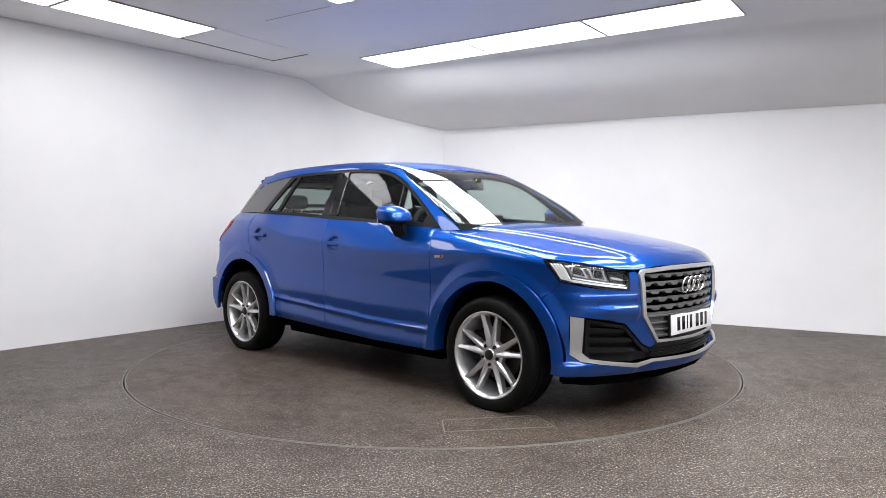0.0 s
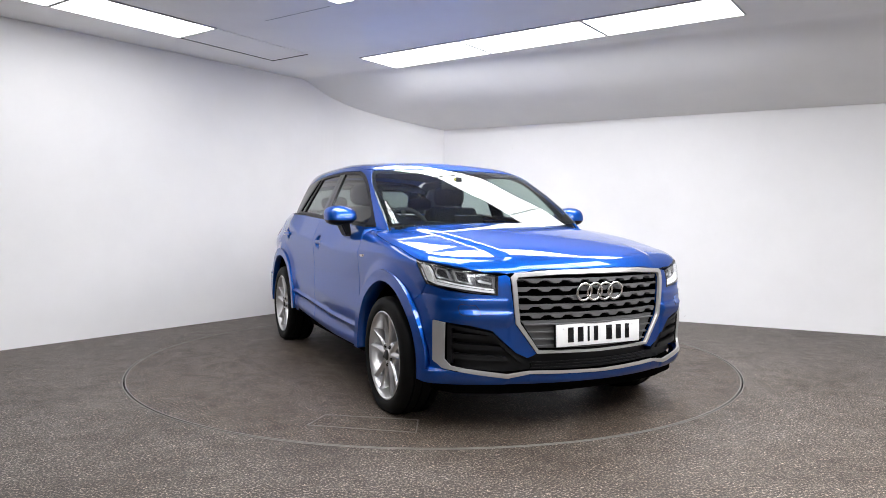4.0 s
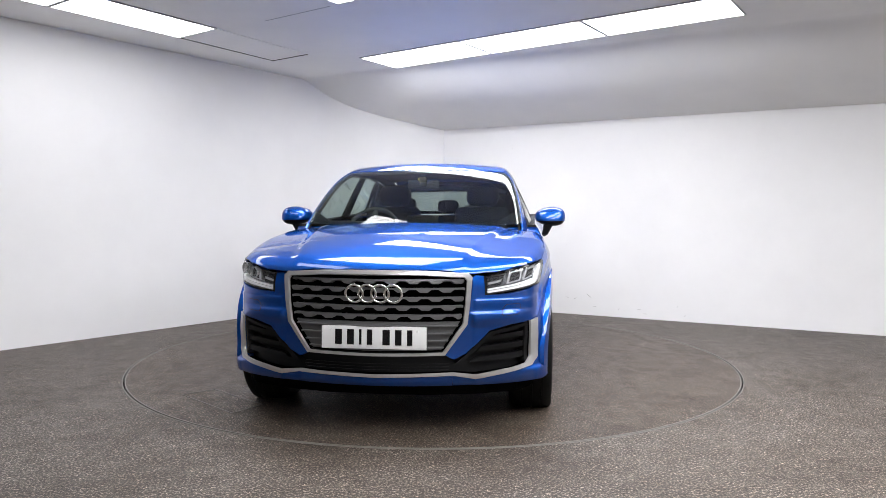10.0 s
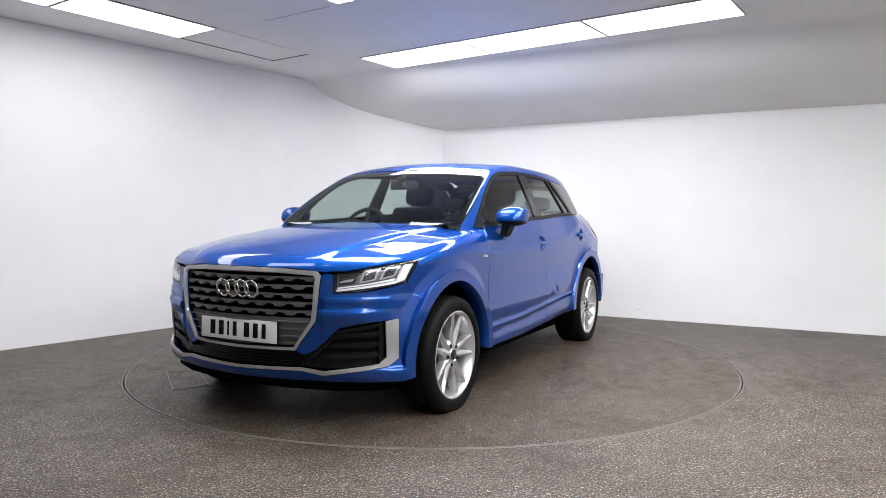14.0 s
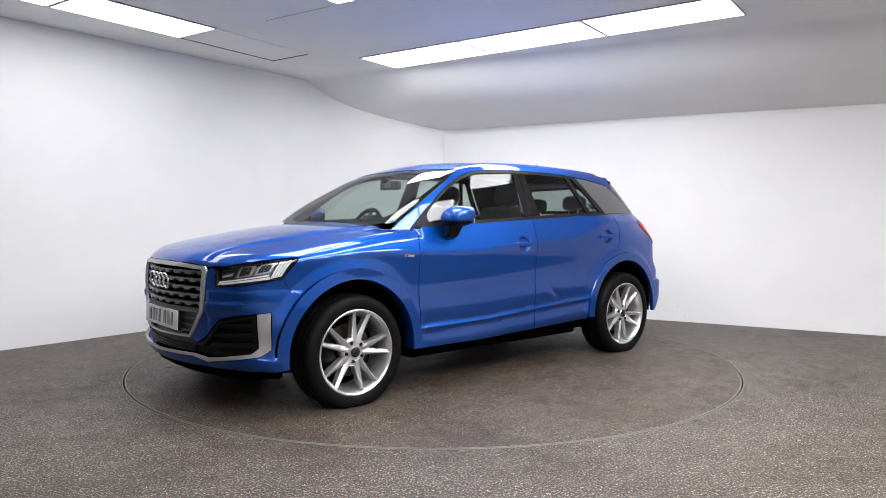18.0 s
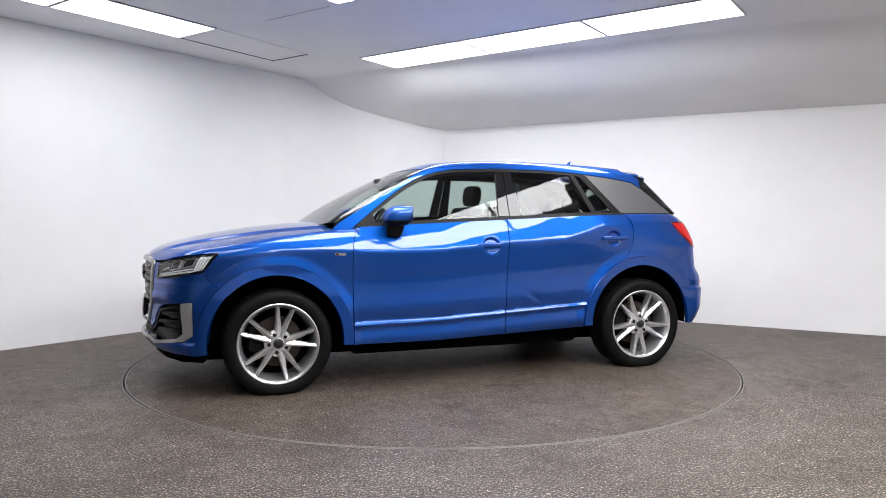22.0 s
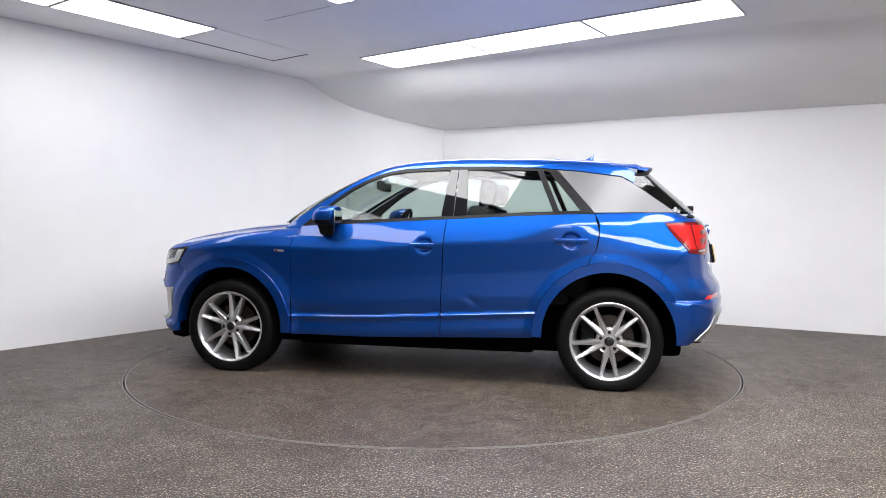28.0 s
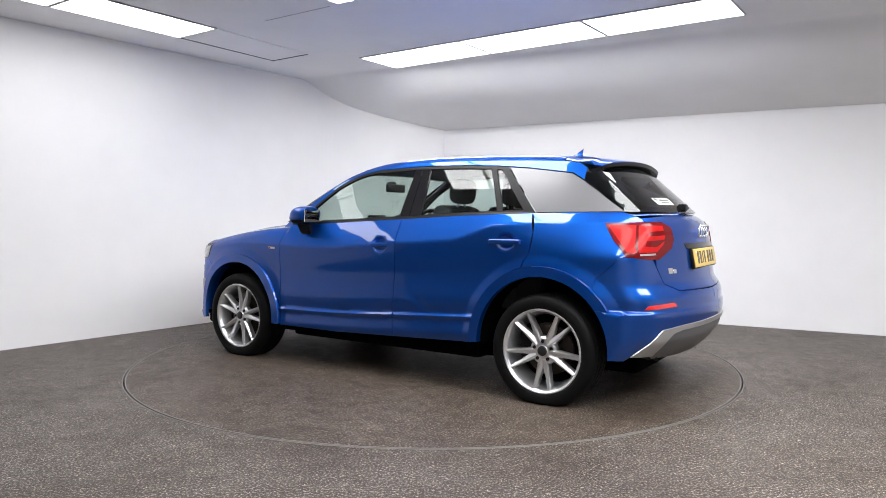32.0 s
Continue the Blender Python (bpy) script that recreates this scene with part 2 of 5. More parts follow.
# ceiling light panels, 0.6 x 1.2 m, in strips, the last two strips as added fill
def light_panel(cx, cy, length, width, ang, lamp):
    root = new("ceiling_light")
    root.matrix_world = pose(cx, cy, CEIL_Z, 0, 0, ang)
    tagged(root, "lit white rectangular ceiling light panel, flush; some are added fill", "ceiling light", "ceiling light strips")
    bm = bmesh.new()
    w, l = width / 2, length / 2
    for sx, sy, ax, ay in ((2 * l, 0.012, 0, w - 0.006), (2 * l, 0.012, 0, -w + 0.006), (0.012, 2 * w - 0.024, l - 0.006, 0), (0.012, 2 * w - 0.024, -l + 0.006, 0)):
        b = box_bm(sx, sy, 0.012, 0, at=(ax, ay, -0.004))
        tmp = bpy.data.meshes.new("tmp")
        b.to_mesh(tmp)
        b.free()
        bm.from_mesh(tmp)
        bpy.data.meshes.remove(tmp)
    part("light_frame", bm, M_SILVER, root, "thin grey metal edge")
    part("diffuser", box_bm(2 * l - 0.026, 2 * w - 0.026, 0.006, at=(0, 0, -0.005)), lamp, root, "glowing white diffuser")
    return root


G1 = Vector((0.587, 0.81, 0))
G2 = Vector((0.81, -0.587, 0))
ANG = math.degrees(math.atan2(-0.587, 0.81))


def grid(e1, e2):
    return G1 * e1 + G2 * e2


def strip(e1, e2, cuts, along, width=0.57, lamp=None):
    """Panels end to end between the cuts; their near-left corner is at e1, e2 of the ceiling grid."""
    for c0, c1 in zip(cuts, cuts[1:]):
        mid_, ln = (c0 + c1) / 2, c1 - c0 - 0.008
        if along == 2:
            p = grid(e1 + width / 2, e2 + mid_)
            light_panel(p.x, p.y, ln, width, ANG, lamp or M_LAMP)
        else:
            p = grid(e1 + mid_, e2 + width / 2)
            light_panel(p.x, p.y, ln, width, ANG + 90, lamp or M_LAMP)


strip(0.85, -1.555, (0, 1.19, 2.36, 3.49), 2)
strip(-0.637, -2.335, (-2.32, -1.13, 0), 1, 0.535, M_LAMP_DIM)
strip(-1.15, -0.486, (0, 0.43, 1.62), 2, 0.58)
strip(-1.70, -0.486, (0, 0.43, 1.62), 2, 0.54)
strip(-2.92, -0.80, (0, 1.19), 2, 0.58, M_LAMP_DIM)
strip(-1.50, 2.08, (-2.4, -1.2, 0, 1.18, 2.0), 1)
# These two strips are added out of view to brighten the floor's right side.
strip(-3.00, 3.30, (-2.4, -1.2, 0, 1.2, 2.4, 3.6), 1)
strip(-1.80, 4.20, (0, 1.2, 2.4), 1)


def build_ceiling_details():
    """Blank hatch panel that carries on the light strip, and a joint in the board."""
    q = [grid(-0.625, -2.325), grid(-0.625, -1.81), grid(0.445, -1.86), grid(0.445, -2.355)]
    bm = prism_bm([(p.x, p.y) for p in q], CEIL_Z - 0.006, CEIL_Z + 0.01)
    hatch = part("ceiling_hatch", bm, M_CEIL, None)
    tagged(hatch, "blank white hatch panel in the ceiling with dark gaps", "hatch")
    for a, b, w in ((q[2], q[3], 0.012), (q[3], q[0], 0.010)):
        d = b - a
        bm = box_bm(d.length, w, 0.004, at=(0, 0, CEIL_Z - 0.0075))
        bmesh.ops.transform(bm, matrix=Matrix.Translation((a + b) / 2) @ Matrix.Rotation(math.atan2(d.y, d.x), 4, "Z"), verts=bm.verts)
        part("gap", bm, M_GAP, hatch, "dark gap along the hatch")
    a, b = Vector((-1.38, 0.31, 0)), Vector((-0.80, -0.10, 0))
    d = b - a
    bm = box_bm(d.length, 0.006, 0.003, at=(0, 0, CEIL_Z - 0.001))
    bmesh.ops.transform(bm, matrix=Matrix.Translation((a + b) / 2) @ Matrix.Rotation(math.atan2(d.y, d.x), 4, "Z"), verts=bm.verts)
    tagged(part("trim", bm, M_SILVER, None), "thin grey joint in the ceiling board", "trim", kind="structure")


build_ceiling_details()


# ---------------------------------------------------------------- turntable
def build_turntable():
    root = new("turntable")
    tagged(root, "round speckled turntable flush with the studio floor", "turntable")
    part("deck", lathe_bm([(0.001, 0.0), (1.0, 0.0), (TABLE_R - 0.014, 0.0), (TABLE_R - 0.014, -0.05), (0.001, -0.05)], 160, "z"), M_DECK, root)
    part("edge_ring", lathe_bm([(TABLE_R - 0.0135, -0.03), (TABLE_R - 0.0135, 0.0015), (TABLE_R - 0.007, 0.0015), (TABLE_R - 0.007, -0.03)], 160, "z", True), M_ALU, root, "thin worn aluminium edge ring")
    q = [Vector((1.405, -1.368, 0)), Vector((1.256, -1.230, 0)), Vector((1.555, -0.805, 0)), Vector((1.755, -0.902, 0))]
    for a, b in zip(q, q[1:] + q[:1]):
        d = b - a
        bm = box_bm(d.length + 0.006, 0.006, 0.003, at=(0, 0, 0.0014))
        bmesh.ops.transform(bm, matrix=Matrix.Translation((a + b) / 2) @ Matrix.Rotation(math.atan2(d.y, d.x), 4, "Z"), verts=bm.verts)
        part("hatch_edge", bm, M_ALU, root, "thin metal edging of a floor hatch")
    return root


turntable = build_turntable()
ring_me = lathe_bm([(TABLE_R + 0.005, -0.03), (TABLE_R + 0.005, 0.0015), (TABLE_R + 0.0105, 0.0015), (TABLE_R + 0.0105, -0.03)], 160, "z", True)
floor_ring = part("floor_trim", ring_me, M_ALU, None)
tagged(floor_ring, "thin aluminium trim round the turntable opening", "trim", kind="structure")


# ---------------------------------------------------------------- car body surfaces
def smax(a, b, k):
    h = np.clip(0.5 + 0.5 * (a - b) / k, 0, 1)
    return b + (a - b) * h + k * h * (1 - h)


def sstep(e0, e1, x):
    t = np.clip((x - e0) / (e1 - e0), 0, 1)
    return t * t * (3 - 2 * t)


def curve(xs, ys, sigma):
    """A smooth curve through the given rough course."""
    g = np.linspace(xs[0] - 6 * sigma, xs[-1] + 6 * sigma, 3000)
    s0, s1 = (ys[1] - ys[0]) / (xs[1] - xs[0]), (ys[-1] - ys[-2]) / (xs[-1] - xs[-2])
    v = np.interp(g, xs, ys) + np.where(g < xs[0], s0 * (g - xs[0]), 0) + np.where(g > xs[-1], s1 * (g - xs[-1]), 0)
    n = max(1, int(3 * sigma / (g[1] - g[0])))
    k = np.exp(-0.5 * (np.arange(-n, n + 1) * (g[1] - g[0]) / sigma) ** 2)
    v2 = np.convolve(v, k / k.sum(), "same")
    v2[:n], v2[-n:] = v[:n], v[-n:]
    return lambda x: np.interp(x, g, v2)


WHEEL_F, WHEEL_R, WHEEL_Z = 1.302, -1.302, 0.309
ARCH = {1: (1.312, 0.322, 0.408), -1: (-1.290, 0.330, 0.412)}
FLARE = 0.062
LIP_EDGE = [-0.02]  # the arch trims are laid on the proud lip, their neighbours on the wing beneath it


C_LOW = curve([-1.4, -0.9, -0.2, 0.3, 0.85, 1.4], [0.105, 0.075, 0.037, 0.008, 0.0, 0.0], 0.08)
C_SHOULDER = curve([-1.9, -1.2, -0.97, -0.84, -0.68, -0.17, 0.29, 0.66, 0.80, 1.0, 1.25, 1.7], [1.06, 1.05, 1.032, 0.986, 0.938, 0.909, 0.866, 0.862, 0.870, 0.882, 0.880, 0.835], 0.03)
C_SIDE = curve([0.10, 0.235, 0.27, 0.31, 0.355, 0.385, 0.425, 0.47, 0.51, 0.60, 0.68, 0.75, 0.87, 0.95, 1.05, 1.15], [0.775, 0.843, 0.866, 0.868, 0.859, 0.858, 0.860, 0.867, 0.869, 0.861, 0.860, 0.866, 0.874, 0.873, 0.866, 0.85], 0.016)
C_FRONT = curve([0.10, 0.15, 0.22, 0.27, 0.31, 0.40, 0.55, 0.68, 0.76, 0.83, 0.95], [1.88, 1.95, 2.05, 2.105, 2.118, 2.100, 2.108, 2.112, 2.108, 2.088, 2.00], 0.014)
C_REAR = curve([0.10, 0.15, 0.22, 0.30, 0.40, 0.52, 0.63, 0.66, 0.71, 0.85, 1.0, 1.07, 1.12, 1.2], [-1.65, -1.75, -1.88, -1.98, -2.055, -2.07, -2.065, -2.05, -2.015, -2.0, -1.976, -1.938, -1.855, -1.6], 0.012)
C_HOOD = curve([0.75, 0.85, 0.95, 1.085, 1.29, 1.42, 1.57, 1.70, 1.84, 1.93, 2.01, 2.05, 2.08, 2.12], [1.059, 1.055, 1.051, 1.042, 1.025, 1.008, 0.986, 0.964, 0.934, 0.909, 0.882, 0.866, 0.850, 0.82], 0.035)
C_ROOF = curve([-1.9, -1.6, -1.39, -1.24, -1.09, -0.85, -0.6, -0.36, -0.2, -0.04, 0.06, 0.14, 0.23, 0.4, 0.6], [1.40, 1.452, 1.479, 1.491, 1.500, 1.510, 1.515, 1.517, 1.513, 1.504, 1.495, 1.484, 1.466, 1.42, 1.33], 0.05)


def low_rise(x):
    return C_LOW(x)


def shoulder_z(x):
    return C_SHOULDER(x)


def side_y(x, z):
    low = low_rise(x)
    h = z - low
    base = C_SIDE(h) + np.interp(h, [0.376, 0.390, 0.397, 0.402, 0.411], [0, 0.009, 0.014, 0.012, 0]) * sstep(1.0, 0.9, x) * sstep(-1.0, -0.9, x)
    zsh = shoulder_z(x)
    base = base + 0.008 * sstep(0.572, 0.556, z) * sstep(-1.60, -1.70, x)
    base = base + 0.006 * sstep(0.688, 0.674, z) * sstep(1.60, 1.66, x)
    d = z - zsh
    d = 0.5 * (d + np.sqrt(d * d + 0.00002))
    y = base - 0.40 * np.minimum(d, 0.26)
    # the rear haunch leans in above the wheel
    y = y - 0.9 * np.clip(z - 0.81, 0, 0.32) ** 2 * sstep(-0.9, -1.4, x)
    y = y - 0.26 * np.clip(x - 1.25, 0, None) ** 2 - 0.14 * np.clip(-x - 1.25, 0, None) ** 2 - 0.26 * np.clip(-x - 1.2, 0, None) ** 2 * sstep(0.85, 1.05, z)
    for hx, hz_ in ((-0.105, 0.897), (-1.06, 0.940)):
        q = ((x - hx) / 0.066) ** 2 + ((z - hz_) / 0.054) ** 2
        y = y - 0.024 * sstep(1.0, 0.45, q)
    for k, (cx, cz, r) in ARCH.items():
        rr = np.sqrt((x - cx) ** 2 + (np.maximum(z - cz, 0)) ** 2 + 0 * z)
        # bumper skirts carry the lip on beyond the wheel opening
        if k > 0:
            skirt = sstep(0.328, 0.320, z) * sstep(1.98, 1.74, x) * (x > cx)
        else:
            skirt = sstep(0.570, 0.560, z) * sstep(-1.98, -1.76, x) * (x < cx)
        lip = np.maximum(np.where(rr < r + FLARE + LIP_EDGE[0], 1.0, 0.0), skirt)
        swell = 0.013 * np.clip(1 - (rr - r - FLARE) / 0.058, 0, 1)
        y = y + np.where(rr > r + FLARE, swell, 0.013) * (z > 0.25) * np.exp(-np.clip(np.abs(x - cx) - 0.6, 0, None) * 20)
        y = np.where(lip > 0, np.maximum(y, y * (1 - lip) + lip * np.maximum(y + 0.005, 0.897 - 0.33 * np.clip(x - 1.35, 0, None) ** 2 - 0.05 * np.clip(-x - 1.4, 0, None) - (0.10 if k > 0 else 0.0) * np.clip(z - 0.6, 0, None) + (0.0 if k > 0 else -0.005))), y)
    return y


def front_x(y, z):
    c = C_FRONT(z)
    c = c + 0.007 * sstep(0.688, 0.674, z) * sstep(0.475, 0.50, y) + 0.010 * sstep(0.322, 0.306, z) * sstep(0.775, 0.80, y)
    c = c + 0.016 * sstep(0.630, 0.606, z) * sstep(0.535, 0.590, z) * sstep(0.455, 0.485, y) * sstep(0.80, 0.68, y)
    return c - 0.40 * y * y - 0.25 * np.clip(y - 0.6, 0, None) ** 2


def rear_x(y, z):
    c = C_REAR(z)
    return c + 0.27 * y * y - 0.008 * sstep(0.572, 0.556, z)


def hood_z(x, y):
    c = C_HOOD(x)
    k = np.interp(x, [1.0, 1.64, 2.0], [0.070, 0.105, 0.085])
    yc = np.interp(x, [0.95, 2.05], [0.60, 0.43])
    ridge = 0.012 * sstep(0.03, -0.03, y - yc)
    z = c - k * y * y + ridge - 0.012
    return np.where(x < 0.795, 1.15, z)


def body_low(x, y, z):
    y = np.abs(y)
    b = smax(y - side_y(x, z), x - front_x(y, z), 0.085)
    b = smax(b, rear_x(y, z) - x, 0.10)
    return smax(b, z - hood_z(x, y), 0.05)


def roof_z(x):
    return C_ROOF(x)


def body_top(x, y, z):
    y = np.abs(y)
    g = 0.766 - 0.44 * (z - 1.09) - 0.10 * (z - 1.09) ** 2 - 0.10 * np.clip((x - 0.2) / 0.8, 0, None) ** 2 - 0.20 * np.clip(-x - 0.95, 0, None) ** 2
    s = y - g
    w = (x - (1.036 - 1.28 * (z - 1.017) - 1.07 * (z - 1.017) * np.abs(z - 1.017) - 0.07 * y * y)) / 1.9
    r = (-1.885 + (z - 1.125) * 1.12 + 0.28 * y * y - x) / 1.45
    t = z - (roof_z(x) - 0.10 * y * y)
    b = smax(s, w, 0.045)
    b = smax(b, r, 0.025)
    return smax(b, t, 0.055)


class View:
    """A direction in which outlines are laid on a body surface."""
    def __init__(self, n, u, v):
        self.n, self.u, self.v = (np.array(a, float) for a in (n, u, v))

    def flat(self, p):
        p = np.asarray(p, float)
        return np.stack([p @ self.u, p @ self.v], -1)

    def cast(self, fun, uv, near=-2.6, far=2.6):
        uv = np.asarray(uv, float)
        base = uv[:, :1] * self.u + uv[:, 1:] * self.v
        ts = np.linspace(far, near, 140)
        hi = np.full(len(uv), near)
        lo = np.full(len(uv), near)
        found = np.zeros(len(uv), bool)
        prev = ts[0]
        for t in ts[1:]:
            p = base + t * self.n
            inside = fun(p[:, 0], p[:, 1], p[:, 2]) < 0
            hit = inside & ~found
            hi[hit], lo[hit] = prev, t
            found |= hit
            prev = t
        for _ in range(22):
            m = (hi + lo) / 2
            p = base + m[:, None] * self.n
            inside = fun(p[:, 0], p[:, 1], p[:, 2]) < 0
            lo = np.where(inside, m, lo)
            hi = np.where(inside, hi, m)
        return base + ((hi + lo) / 2)[:, None] * self.n


SIDE = View((0, 1, 0), (1, 0, 0), (0, 0, 1))
FRONT = View((1, 0, 0), (0, 1, 0), (0, 0, 1))
REAR = View((-1, 0, 0), (0, 1, 0), (0, 0, 1))
TOP = View((0, 0, 1), (1, 0, 0), (0, 1, 0))
_a = radians(42)
CORNER = View((math.cos(_a), math.sin(_a), 0), (-math.sin(_a), math.cos(_a), 0), (0, 0, 1))
_a = radians(138)
RCORNER = View((math.cos(_a), math.sin(_a), 0), (-math.sin(_a), math.cos(_a), 0), (0, 0, 1))


def dense(pts, step, closed=True):
    out = []
    n = len(pts)
    for i in range(n if closed else n - 1):
        a, b = np.array(pts[i], float), np.array(pts[(i + 1) % n], float)
        k = max(1, int(np.ceil(np.linalg.norm(b - a) / step)))
        out += [a + (b - a) * j / k for j in range(k)]
    if not closed:
        out.append(np.array(pts[-1], float))
    return np.array(out)


def area2(p):
    return 0.5 * np.sum(p[:, 0] * np.roll(p[:, 1], -1) - np.roll(p[:, 0], -1) * p[:, 1])


def shrink(p, d):
    """Moves a counter-clockwise outline inwards."""
    t = np.roll(p, -1, 0) - np.roll(p, 1, 0)
    t /= np.maximum(np.linalg.norm(t, axis=1, keepdims=True), 1e-9)
    return p + d * np.stack([-t[:, 1], t[:, 0]], -1)


def within(poly, q):
    x, y = q[:, 0], q[:, 1]
    c = np.zeros(len(q), bool)
    j = len(poly) - 1
    for i in range(len(poly)):
        xi, yi = poly[i]
        xj, yj = poly[j]
        hit = ((yi > y) != (yj > y))
        with np.errstate(divide="ignore", invalid="ignore"):
            c ^= hit & (x < (xj - xi) * (y - yi) / (yj - yi + 1e-15) + xi)
        j = i
    return c


def normals_of(fun, p, e=0.004):
    g = []
    for k in range(3):
        d = np.zeros(3)
        d[k] = e
        a, b = p + d, p - d
        g.append(fun(a[:, 0], a[:, 1], a[:, 2]) - fun(b[:, 0], b[:, 1], b[:, 2]))
    g = np.stack(g, -1)
    return g / np.maximum(np.linalg.norm(g, axis=1, keepdims=True), 1e-9)


def skin(name, fun, view, outline, material, parent, holes=(), step=0.022, gap=0.002, lift=0.0, depth=0.014, label="", mirror=True, lines=()):
    """Lays an outline on a body surface as one panel with turned-in edges, on one or both sides of the car."""
    o = dense(outline, step)
    if area2(o) < 0:
        o = o[::-1]
    o = shrink(o, gap)
    loops = [o]
    for h in holes:
        hh = dense(h, step)
        if area2(hh) > 0:
            hh = hh[::-1]
        loops.append(shrink(hh, gap))
    pts, edges = [], []
    for l in loops:
        b = len(pts)
        pts += [tuple(q) for q in l]
        edges += [(b + i, b + (i + 1) % len(l)) for i in range(len(l))]
    lo, hi = o.min(0), o.max(0)
    gx, gy = np.meshgrid(np.arange(lo[0], hi[0], step), np.arange(lo[1], hi[1], step))
    q = np.stack([gx.ravel(), gy.ravel()], -1)
    keep = within(shrink(o, step * 0.5), q)
    for l in loops[1:]:
        keep &= ~within(shrink(l, step * 0.5), q)
    q = q[keep]
    for ln in lines:
        d_ = dense(ln, step, False)
        ok_ = within(shrink(o, step * 0.25), d_)
        for k_ in range(len(d_) - 1):
            if ok_[k_] and ok_[k_ + 1]:
                edges.append((len(pts) + k_, len(pts) + k_ + 1))
        pts += [tuple(v) for v in np.where(ok_[:, None], d_, o[0])]
        if len(q):
            far = np.min(np.hypot(q[:, None, 0] - d_[None, :, 0], (q[:, None, 1] - d_[None, :, 1])), 1)
            q = q[far > step * 0.55]
    pts += [tuple(v) for v in q]
    res = delaunay([Vector(p) for p in pts], edges, [], 0, 1e-6)
    v2 = np.array([tuple(v) for v in res[0]])
    tri = np.array([t for t in res[2] if len(t) == 3])
    cen = v2[tri].mean(1)
    ok = within(o, cen)
    for l in loops[1:]:
        ok &= ~within(l, cen)
    tri = tri[ok]
    p3 = view.cast(fun, v2)
    nn = normals_of(fun, p3)
    p3 = p3 + nn * lift
    e = {}
    for t in tri:
        for a, b in ((t[0], t[1]), (t[1], t[2]), (t[2], t[0])):
            e[(a, b)] = 1
    rim = [(a, b) for (a, b) in e if (b, a) not in e]
    if np.dot(np.cross(p3[tri[:, 1]] - p3[tri[:, 0]], p3[tri[:, 2]] - p3[tri[:, 0]]).sum(0), view.n) < 0:
        tri = tri[:, ::-1]
        rim = [(b, a) for a, b in rim]
    n0 = len(p3)
    used = sorted({a for r_ in rim for a in r_})
    at = {a: n0 + i for i, a in enumerate(used)}
    at2 = {a: n0 + len(used) + i for i, a in enumerate(used)}
    V = np.vstack([p3, p3[used] - nn[used] * 0.0008, p3[used] - nn[used] * depth])
    out = np.zeros_like(p3)
    for a, b in rim:
        o_ = np.cross(p3[b] - p3[a], nn[a])
        out[a] += o_
        out[b] += o_
    out = out[used] / np.maximum(np.linalg.norm(out[used], axis=1, keepdims=True), 1e-9)
    N = np.vstack([nn, 0.4 * nn[used] + 0.92 * out, out])
    F = [tuple(int(i) for i in t) for t in tri]
    for a, b in rim:
        F.append((b, a, at[a], at[b]))
        F.append((at[b], at[a], at2[a], at2[b]))
    made = []
    for sgn in ((1, -1) if mirror else (1,)):
        VV = V * np.array([1, sgn, 1])
        FF = F if sgn == 1 else [f[::-1] for f in F]
        me = mesh_of(name, VV, FF, material, True)
        nv = (N * np.array([1, sgn, 1])).tolist()
        me.normals_split_custom_set_from_vertices(nv)
        made.append(part(name, me, None, parent, label))
    return made


from mathutils.geometry import delaunay_2d_cdt as delaunay


def arc(cx, cz, r, a0, a1, n=20):
    return [(cx + r * math.cos(radians(a0 + (a1 - a0) * i / n)), cz + r * math.sin(radians(a0 + (a1 - a0) * i / n))) for i in range(n + 1)]


car = new("car")
tagged(car, "bright blue metallic compact five-door crossover car on the turntable", "car")

# ---- body sides
cF, zF, rF = ARCH[1]
cR, zR, rR = ARCH[-1]


def side3(pts):
    return SIDE.cast(body_low, np.array(pts, float))


def front3(pts):
    return FRONT.cast(body_low, np.array(pts, float))


def rear3(pts):
    return REAR.cast(body_low, np.array(pts, float))


def flat_list(view, *groups):
    return [tuple(v) for gr in groups for v in view.flat(np.asarray(gr, float))]


def both(half):
    """Completes a left half outline, (a, y) pairs from the middle outwards, by its mirror image."""
    return list(half) + [(a, -y) for a, y in half[::-1] if abs(y) > 1e-4]


def both_front(half):
    return list(half) + [(-y, z) for y, z in half[::-1] if abs(y) > 1e-4]


BELT = [(0.80, 1.022), (0.271, 1.047), (-0.245, 1.072), (-0.75, 1.098), (-1.202, 1.112)]
DOOR_F = [(0.836, 0.275), (0.836, 0.42), (0.842, 0.70), (0.842, 0.885), (0.822, 0.97), (0.80, 1.022)]
DOOR_B = [(-0.214, 0.288), (-0.214, 0.42), (-0.222, 0.649), (-0.234, 0.916), (-0.245, 1.072)]
flareF = arc(cF, zF, rF + FLARE, 0, 180, 28)
flareR = arc(cR, zR, rR + FLARE, 0, 180, 28)
SEAM = (-1.165, zR + math.sqrt((rR + FLARE) ** 2 - (-1.165 - cR) ** 2))
DOOR_R = [(-0.818, 0.308), (-0.816, 0.36)] + [p for p in flareR if p[0] > -1.155 and p[1] > 0.36] + [SEAM, (-1.178, 0.822), (-1.215, 0.88), (-1.234, 1.0), (-1.202, 1.112)]

